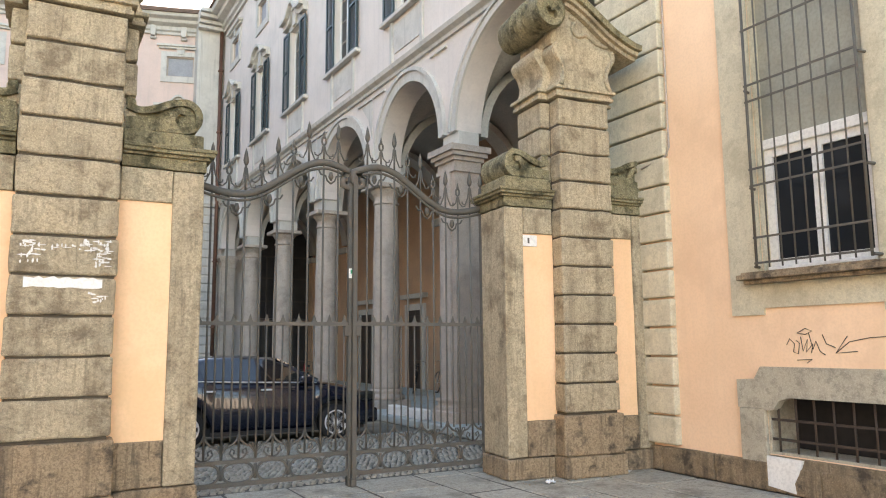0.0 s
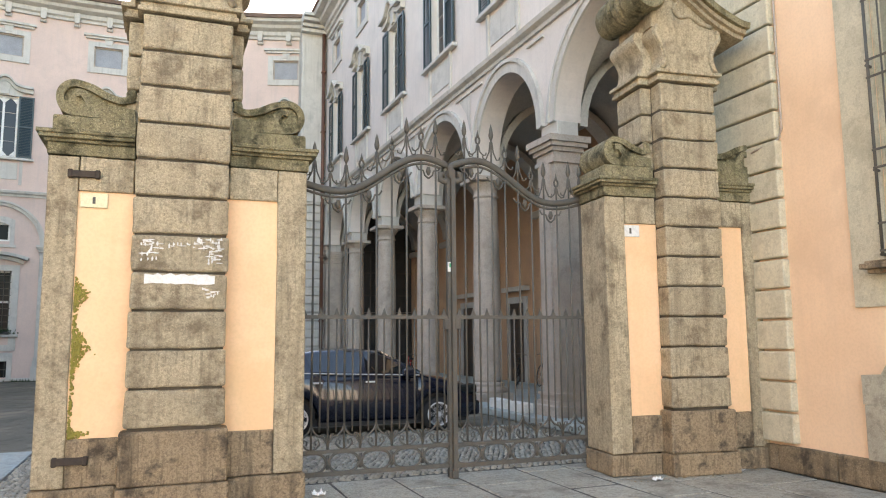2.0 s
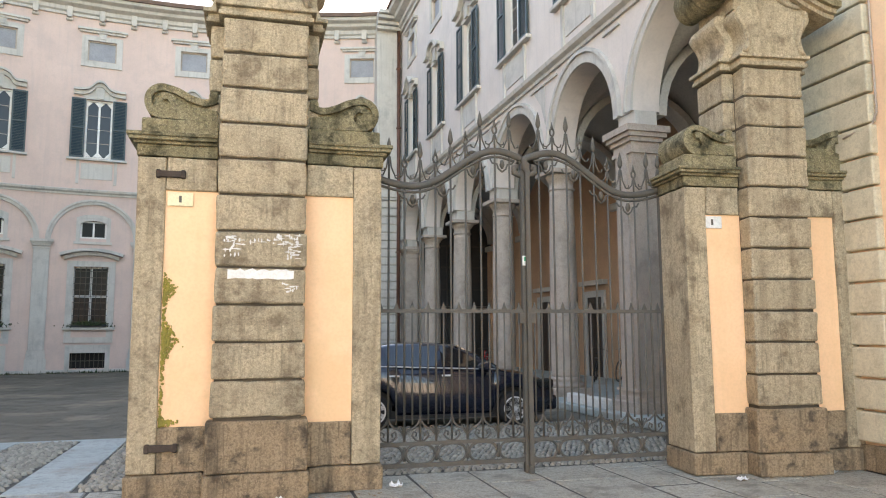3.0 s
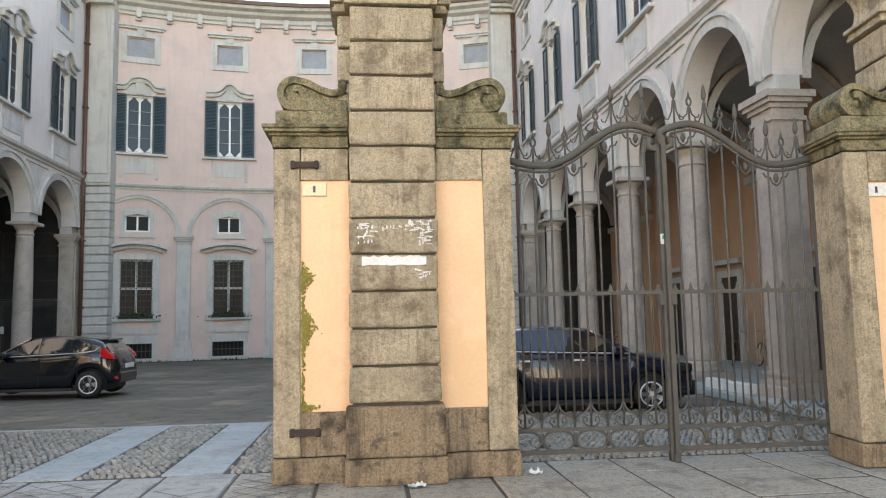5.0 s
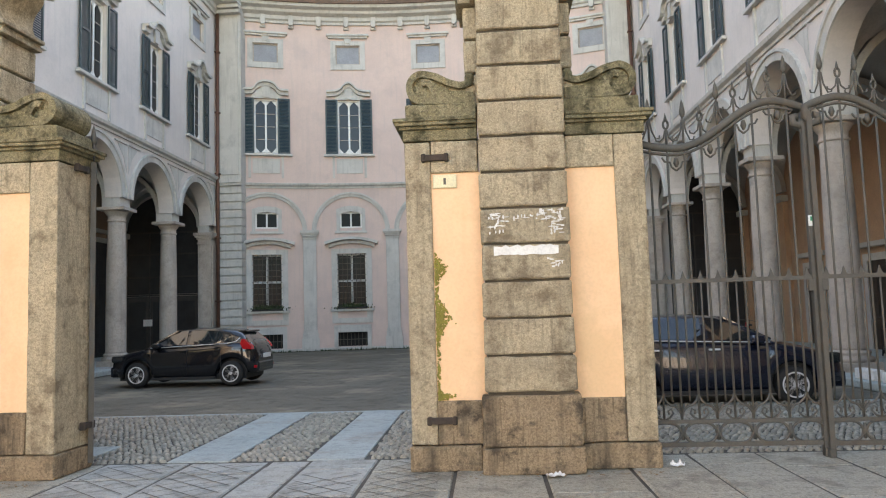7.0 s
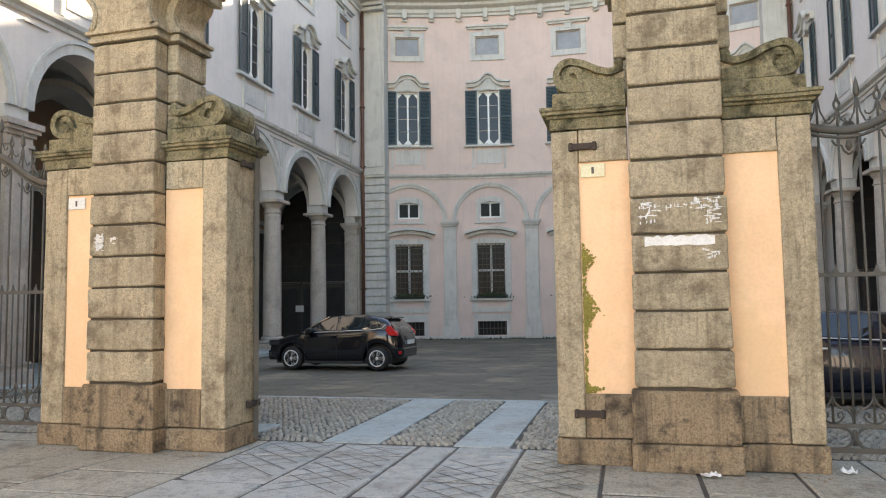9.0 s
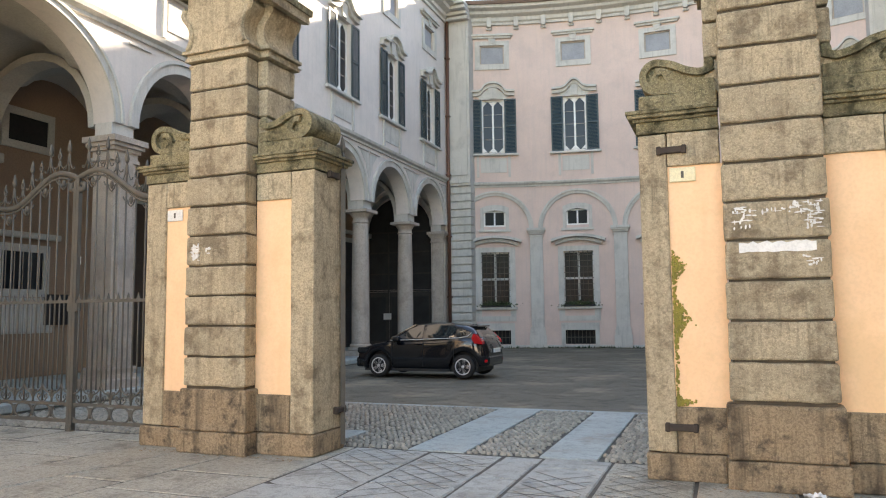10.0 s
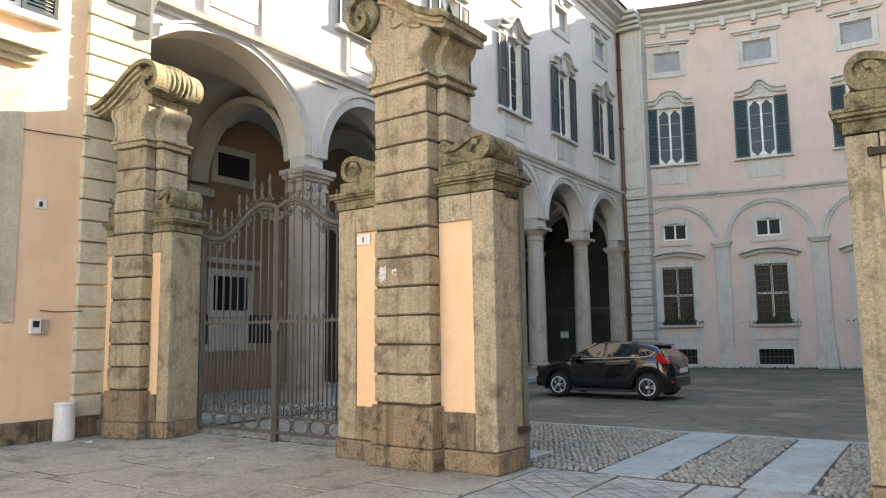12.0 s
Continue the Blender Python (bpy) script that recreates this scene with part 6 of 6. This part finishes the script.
M_CREAM = material("aged_cream_enamel", (0.78, 0.70, 0.45), (0.70, 0.62, 0.38), 0.4, scale=9, fine=50, bump=0.02)
MA = pose(*PIER_A, 0, 0, 0, -0.5)
MB = pose(*PIER_B, 0, 0, 0, -1.5)
MD = pose(*PIER_D, 0, 0, 0, -6)
number_tile(MA @ pose(-0.85, 0.03, 3.12), M_CREAM)
number_tile(MB @ pose(-0.86, 0.03, 3.06), M_WHITE)
number_tile(MD @ pose(-0.84, 0.03, 3.03), M_WHITE)


M_BRACKET = material("dark_rusted_iron", (0.075, 0.055, 0.042), (0.05, 0.04, 0.033), 0.85, metal=0.1, scale=9, fine=60, bump=0.4)


def bracket(m, w):
    b = thing("hinge_bracket", "rusty iron gate bracket let into the pier", "bracket", m, "gate brackets")
    part("strap", stone(box(-w / 2, w / 2, -0.05, 0.01, -0.035, 0.035), 0.01, 0.003), M_BRACKET, b)
    for s in (-1, 1):
        part("eye", box(s * w / 2 - 0.025, s * w / 2 + 0.025, -0.055, 0.01, -0.045, 0.045, 0.01), M_BRACKET, b)


bracket(MA @ pose(-0.95, 0, 3.38), 0.25)
bracket(MA @ pose(-0.95, 0, 0.53), 0.27)
bracket(MB @ pose(1.34, 0.42, 3.50, 0, 0, 90), 0.2)
bracket(pose(-4.78, 8.46, 0.5, 0, 0, 90), 0.2)


def smears(m, label, boxes, seed, mat):
    """Ragged flakes of paint on the stone, each a thin chip."""
    t = thing("paint_smear", label, "paint smear", m, "paint smears")
    r = random.Random(seed)
    for x0, x1, z0, z1, n in boxes:
        bm = bmesh.new()
        for k in range(n):
            cx, cz = r.uniform(x0, x1), r.uniform(z0, z1)
            w, h = r.choice(((r.uniform(0.02, 0.05), r.uniform(0.004, 0.010)), (r.uniform(0.006, 0.014), r.uniform(0.012, 0.03))))
            pts = [(cx + w * math.cos(a) * r.uniform(0.5, 1.2), cz + h * math.sin(a) * r.uniform(0.5, 1.2)) for a in [i * math.pi / 3 for i in range(6)]]
            add_prism(bm, pts, -0.004 - 0.0001 * k, 0.012)
        bmesh.ops.recalc_face_normals(bm, faces=bm.faces[:])
        tagged(part("flake", bm, mat, t), kind="stuff")
    return t


smears(MA @ pose(0, -0.207, 0), "flaking white paint over old scrawl on the stone block", [(-0.38, -0.22, 2.50, 2.72, 26), (0.12, 0.40, 2.63, 2.74, 34), (0.25, 0.40, 2.46, 2.62, 22), (-0.3, 0.3, 2.62, 2.70, 14), (0.2, 0.38, 2.12, 2.22, 14)], 1, M_WHITE)
st = thing("painted_strip", "ragged white painted strip on the stone block", "paint smear", MA @ pose(0, -0.207, 0), "paint smears")
rr = random.Random(9)
top = [(-0.34 + 0.68 * k / 16, 2.365 + rr.uniform(-0.018, 0.012)) for k in range(17)]
bot = [(-0.34 + 0.68 * k / 16, 2.265 + rr.uniform(-0.008, 0.008)) for k in range(17)]
part("paint", prism(bot + top[::-1], -0.006, 0.01), M_WHITE, st)
smears(MB @ pose(0, -0.207, 0), "white paint scraps on the stone block", [(-0.36, -0.26, 2.42, 2.62, 60), (-0.14, -0.08, 2.5, 2.58, 8)], 4, M_WHITE)

moss = thing("moss", "yellow-green moss creeping along the panel edge", "moss", MA @ pose(0, 0.03, 0), kind="stuff")
r = random.Random(12)
bm = bmesh.new()
for k in range(850):
    z = r.choice((r.gauss(1.62, 0.10), r.gauss(1.60, 0.14), r.uniform(0.76, 2.2), r.gauss(2.15, 0.07), r.gauss(0.78, 0.03)))
    spread = 0.13 * math.exp(-((z - 1.62) / 0.17) ** 2) + 0.09 * math.exp(-((z - 2.15) / 0.1) ** 2) + 0.028 + (0.14 if z < 0.81 else 0)
    x = -0.985 + abs(r.gauss(0, spread * 0.42))
    if z < 0.745 or z > 2.35:
        continue
    a = r.uniform(0.006, 0.017)
    bmesh.ops.create_icosphere(bm, subdivisions=1, radius=a, matrix=pose(x, 0.0, z, r.uniform(0, 90), r.uniform(0, 90), 0))
part("tufts", bm, M_MOSS, moss)

M_PAPER = material("crumpled_paper", (0.78, 0.78, 0.76), (0.7, 0.7, 0.7), 0.8, scale=20, fine=60, bump=0.3)


def litter(x, y, w, d, h, rz, seed):
    bm = bmesh.new()
    bmesh.ops.create_grid(bm, x_segments=6, y_segments=5, size=0.5)
    rq = random.Random(seed)
    for v in bm.verts:
        v.co = Vector((v.co.x * w, v.co.y * d, abs(rq.gauss(0, h)) + 0.012))
    g = bmesh.ops.extrude_face_region(bm, geom=bm.faces[:])["geom"]
    bmesh.ops.translate(bm, verts=[v for v in g if isinstance(v, bmesh.types.BMVert)], vec=(0, 0, 0.004))
    bmesh.ops.recalc_face_normals(bm, faces=bm.faces[:])
    ob = part("paper_scrap", bm, M_PAPER, None, m=pose(x, y, 0.0, 0, 0, rz))
    tagged(ob, "crumpled white paper scrap on the pavement", "litter", "litter")


litter(0.56, 7.62, 0.18, 0.09, 0.02, 12, 1)
litter(1.86, 7.98, 0.14, 0.08, 0.02, -20, 2)
litter(5.72, 7.22, 0.12, 0.07, 0.018, 5, 3)
litter(7.05, 7.32, 0.14, 0.08, 0.01, 30, 4)
litter(-12.0, 6.9, 0.10, 0.07, 0.012, 30, 5)
litter(-8.9, 6.9, 0.08, 0.06, 0.01, 70, 6)
rc = random.Random(31)
bm = bmesh.new()
for k in range(260):
    edge = rc.choice(((-0.9, 1.7, 7.70), (5.4, 7.6, 7.30), (-7.4, -4.9, 7.66), (-12.4, -11.4, 7.45)))
    x, y = rc.uniform(edge[0], edge[1]), edge[2] + rc.gauss(0, 0.05)
    s = rc.uniform(0.008, 0.022)
    q = [bm.verts.new((x + s * math.cos(a) * rc.uniform(0.6, 1.2), y + s * math.sin(a) * rc.uniform(0.6, 1.2), 0.006 + rc.uniform(0, 0.01))) for a in (0, 1.3, 2.6, 3.9, 5.2)]
    bm.faces.new(q)
tagged(part("dry_leaves", bm, material("dry_leaf", (0.35, 0.24, 0.13), (0.22, 0.14, 0.08), 0.9, scale=12, fine=60, bump=0.1, piece=0.4)), "dry leaves and crumbs along the pier foot", "litter", kind="stuff")

# ---- portico things ----
def portico_door(m, w, h, mat, label):
    d = thing("portico_door", label, "door", m, "portico doors", "structure")
    bm = bmesh.new()
    for s in (-1, 1):
        add_box(bm, *sorted((s * w / 2, s * (w / 2 + 0.22))), -0.07, 0, 0.14, h + 0.22)
    add_box(bm, -w / 2, w / 2, -0.07, 0, h, h + 0.22)
    add_box(bm, -w / 2 - 0.36, w / 2 + 0.36, -0.2, 0, h + 0.42, h + 0.58)
    part("surround", bm, M_VAULT, d)
    for s in (-1, 1):
        lf = part("leaf", box(*sorted((s * 0.01, s * w / 2)), -0.03, 0, 0.14, h), mat, d)
        for k in range(3):
            z0 = 0.3 + (h - 0.4) * k / 3
            part("panel", box(*sorted((s * 0.08, s * (w / 2 - 0.08))), -0.05, -0.031, z0, z0 + (h - 0.4) / 3 - 0.1, 0.01), mat, lf)
    return d


M_GLASSDARK = material("dark_glazing", (0.045, 0.042, 0.04), (0.03, 0.028, 0.026), 0.35, scale=2, fine=30, bump=0.03)
M_DARKWOOD = material("dark_brown_wood", (0.055, 0.036, 0.024), (0.04, 0.027, 0.018), 0.5, scale=2, fine=30, bump=0.1)
for y in BAYS:
    portico_door(M_RIGHT @ pose(-y, 4.598, 0), 1.1, 2.9, M_DARKWOOD, "dark wooden door under the portico")


def glazed_screen(m):
    """Tall dark glazed screen with a fan over it and a plain door in its foot."""
    d = thing("portico_door", "tall dark glazed screen with fanlight closing the portico", "door", m, "portico end screens", "structure")
    for x0, x1 in ((-1.75, -0.62), (-0.58, 0.58), (0.62, 1.75)):
        for z0, z1 in ((2.95, 3.75), (3.80, 4.85), (4.90, 5.90)):
            part("pane", box(x0, x1, -0.02, 0, z0, z1, 0.005), M_GLASSDARK, d)
    fan = arc_points(0, 5.95, 1.75, 180, 0, 20)
    part("fanlight", prism(fan, -0.02, 0.0), M_GLASSDARK, d)
    bm = bmesh.new()
    for x in (-0.60, 0.60):
        add_box(bm, x - 0.03, x + 0.03, -0.06, -0.021, 0.14, 5.9)
    for z in (2.90, 3.775, 4.875, 5.92):
        add_box(bm, -1.75, 1.75, -0.065, -0.022, z - 0.035, z + 0.035)
    part("mullions", bm, M_SCREEN, d)
    for x0, x1 in ((-1.75, -0.64), (-0.56, 0.56), (0.64, 1.75)):
        lf = part("leaf", box(x0, x1, -0.04, 0, 0.14, 2.85, 0.01), M_SCREEN, d)
        part("panel", box(x0 + 0.12, x1 - 0.12, -0.055, -0.041, 0.35, 2.6, 0.008), M_GLASSDARK, lf)


M_SCREEN = material("weathered_dark_boards", (0.075, 0.065, 0.055), (0.055, 0.048, 0.042), 0.7, scale=2, fine=30, bump=0.1)
glazed_screen(pose(LX - 2.7, 34.29, 0))
# Copy of the left screen, added to darken the gaps between the right columns.
glazed_screen(pose(RX + 2.7, 34.29, 0))
for y in BAYS[1:]:
    portico_door(M_LEFT @ pose(y, 4.598, 0), 3.2, 5.3, M_GLASSDARK if y > 20 else M_DARKWOOD, "tall dark glazed door under the portico")
nt_ = thing("door_notice", "white paper notice on the dark door", "notice", pose(LX - 3.35, 34.20, 1.6))
part("sheet", box(-0.22, 0.22, -0.01, 0, -0.16, 0.16), M_WHITE, nt_)


def portico_window(y, z0, z1, w, dark):
    t = thing("portico_window", "grey framed opening in the portico wall", "window", M_LEFT @ pose(y, 4.598, 0), "portico windows", "structure")
    bm = bmesh.new()
    for s in (-1, 1):
        add_box(bm, *sorted((s * w / 2, s * (w / 2 + 0.2))), -0.06, 0, z0 - 0.2, z1 + 0.2)
    add_box(bm, -w / 2, w / 2, -0.06, 0, z1, z1 + 0.2)
    add_box(bm, -w / 2, w / 2, -0.06, 0, z0 - 0.2, z0)
    part("surround", bm, M_VAULT, t)
    part("pane", box(-w / 2, w / 2, -0.02, 0, z0, z1), M_DARK if dark else M_GLASS, t)
    if not dark:
        for k in range(5):
            x = -w / 2 + w * (k + 0.5) / 5
            part("bar", tube([(x, -0.05, z0), (x, -0.05, z1)], 0.016, 6), M_STONE_GREY, t)
    return t


portico_window(14.15, 2.47, 3.46, 1.25, False)
# This upper one is a vent; its black pane paints the unlit hole.
portico_window(14.18, 6.38, 7.08, 1.2, True)
pm = thing("wall_moulding", "grey moulded ledge over the portico window", "moulding", M_LEFT @ pose(14.15, 4.598, 0), "", "structure")
part("ledge", box(-1.1, 1.1, -0.16, 0, 3.82, 3.98, 0.02), M_VAULT, pm)
part("apron", box(-1.0, 1.0, -0.05, 0, 1.3, 2.25, 0.01), M_VAULT, pm)
hb = thing("notice_board", "dark notice board on the portico wall", "notice board", M_LEFT @ pose(15.3, 4.56, 1.93), "notice boards")
part("panel", box(-0.46, 0.46, -0.03, 0, -0.42, 0.42, 0.01), M_DARK, hb)
hb2 = thing("notice_board", "dark notice board on the portico wall", "notice board", M_LEFT @ pose(13.1, 4.56, 1.93), "notice boards")
part("panel", box(-0.3, 0.3, -0.03, 0, -0.42, 0.42, 0.01), M_DARK, hb2)


def bicycle(m, label, colour):
    b = thing("bicycle", label, "bicycle", m, "bicycles")
    for x in (-0.52, 0.52):
        w = part("wheel", tube([(x + 0.33 * math.cos(a * math.pi / 12), 0, 0.345 + 0.33 * math.sin(a * math.pi / 12)) for a in range(25)], 0.018, 6), M_TYRE, b)
        bm = bmesh.new()
        for k in range(10):
            a = k * math.pi / 5
            add_tube(bm, [(x, 0, 0.345), (x + 0.32 * math.cos(a), 0, 0.345 + 0.32 * math.sin(a))], 0.003, 4)
        part("spokes", bm, M_ALLOY, w)
    bm = bmesh.new()
    for a, c in (((-0.52, 0.345), (-0.15, 0.32)), ((-0.15, 0.32), (-0.25, 0.85)), ((-0.52, 0.345), (-0.22, 0.72)), ((-0.22, 0.72), (0.36, 0.80)), ((-0.15, 0.32), (0.37, 0.72)), ((0.34, 0.95), (0.52, 0.345))):
        add_tube(bm, [(a[0], 0, a[1]), (c[0], 0, c[1])], 0.016, 6)
    part("frame", bm, colour, b)
    part("handlebar", tube([(0.22, -0.28, 0.98), (0.34, -0.16, 1.02), (0.34, 0.16, 1.02), (0.22, 0.28, 0.98)], 0.012, 6), M_IRON, b)
    part("saddle", stone(box(-0.38, -0.12, -0.07, 0.07, 0.85, 0.91), 0.025, 0.0), M_PLASTIC, b)
    part("carrier", box(-0.75, -0.35, -0.07, 0.07, 0.74, 0.76, 0.004), M_IRON, b)


M_CARPAINT_RED = glass_material("red_bicycle_paint", (0.35, 0.02, 0.02), 0.2)
bicycle(pose(RX + 3.35, 21.2, 0.14, 8, 0, 60), "dark bicycle leaning under the portico", M_PLASTIC)
bicycle(pose(RX + 3.75, 20.1, 0.14, 8, 0, 80), "dark bicycle standing under the portico", M_IRON)
bicycle(pose(RX + 0.4, 23.4, 0.14, 5, 0, 80), "red bicycle parked between the columns", M_CARPAINT_RED)
for y in (13.85, 14.85):
    ws = thing("stone_block", "low white painted stone block on the portico step", "stone block", pose(RX - 0.26, y, 0.14), "white blocks")
    part("block", stone(box(-0.11, 0.11, -0.36, 0.36, 0.0, 0.20), 0.02, 0.006, 2), M_WHITE, ws)

# weeds at the foot of the curved front
bm = bmesh.new()
rw = random.Random(77)
for k in range(1500):
    u = rw.uniform(-UH, UH)
    x, y = bend(u, -abs(rw.gauss(0.12, 0.12)) - 0.05)
    h = abs(rw.gauss(0.06, 0.05)) + 0.02
    a = rw.uniform(0, math.pi)
    d = Vector((math.cos(a), math.sin(a), 0)) * rw.uniform(0.012, 0.03)
    p = Vector((x, y, -0.03))
    t = p + Vector((rw.gauss(0, 0.03), rw.gauss(0, 0.03), h))
    bm.faces.new([bm.verts.new(p - d), bm.verts.new(p + d), bm.verts.new(t)])
tagged(part("weeds", bm, M_LEAF), "low green weeds along the wall foot", "weeds", kind="stuff")
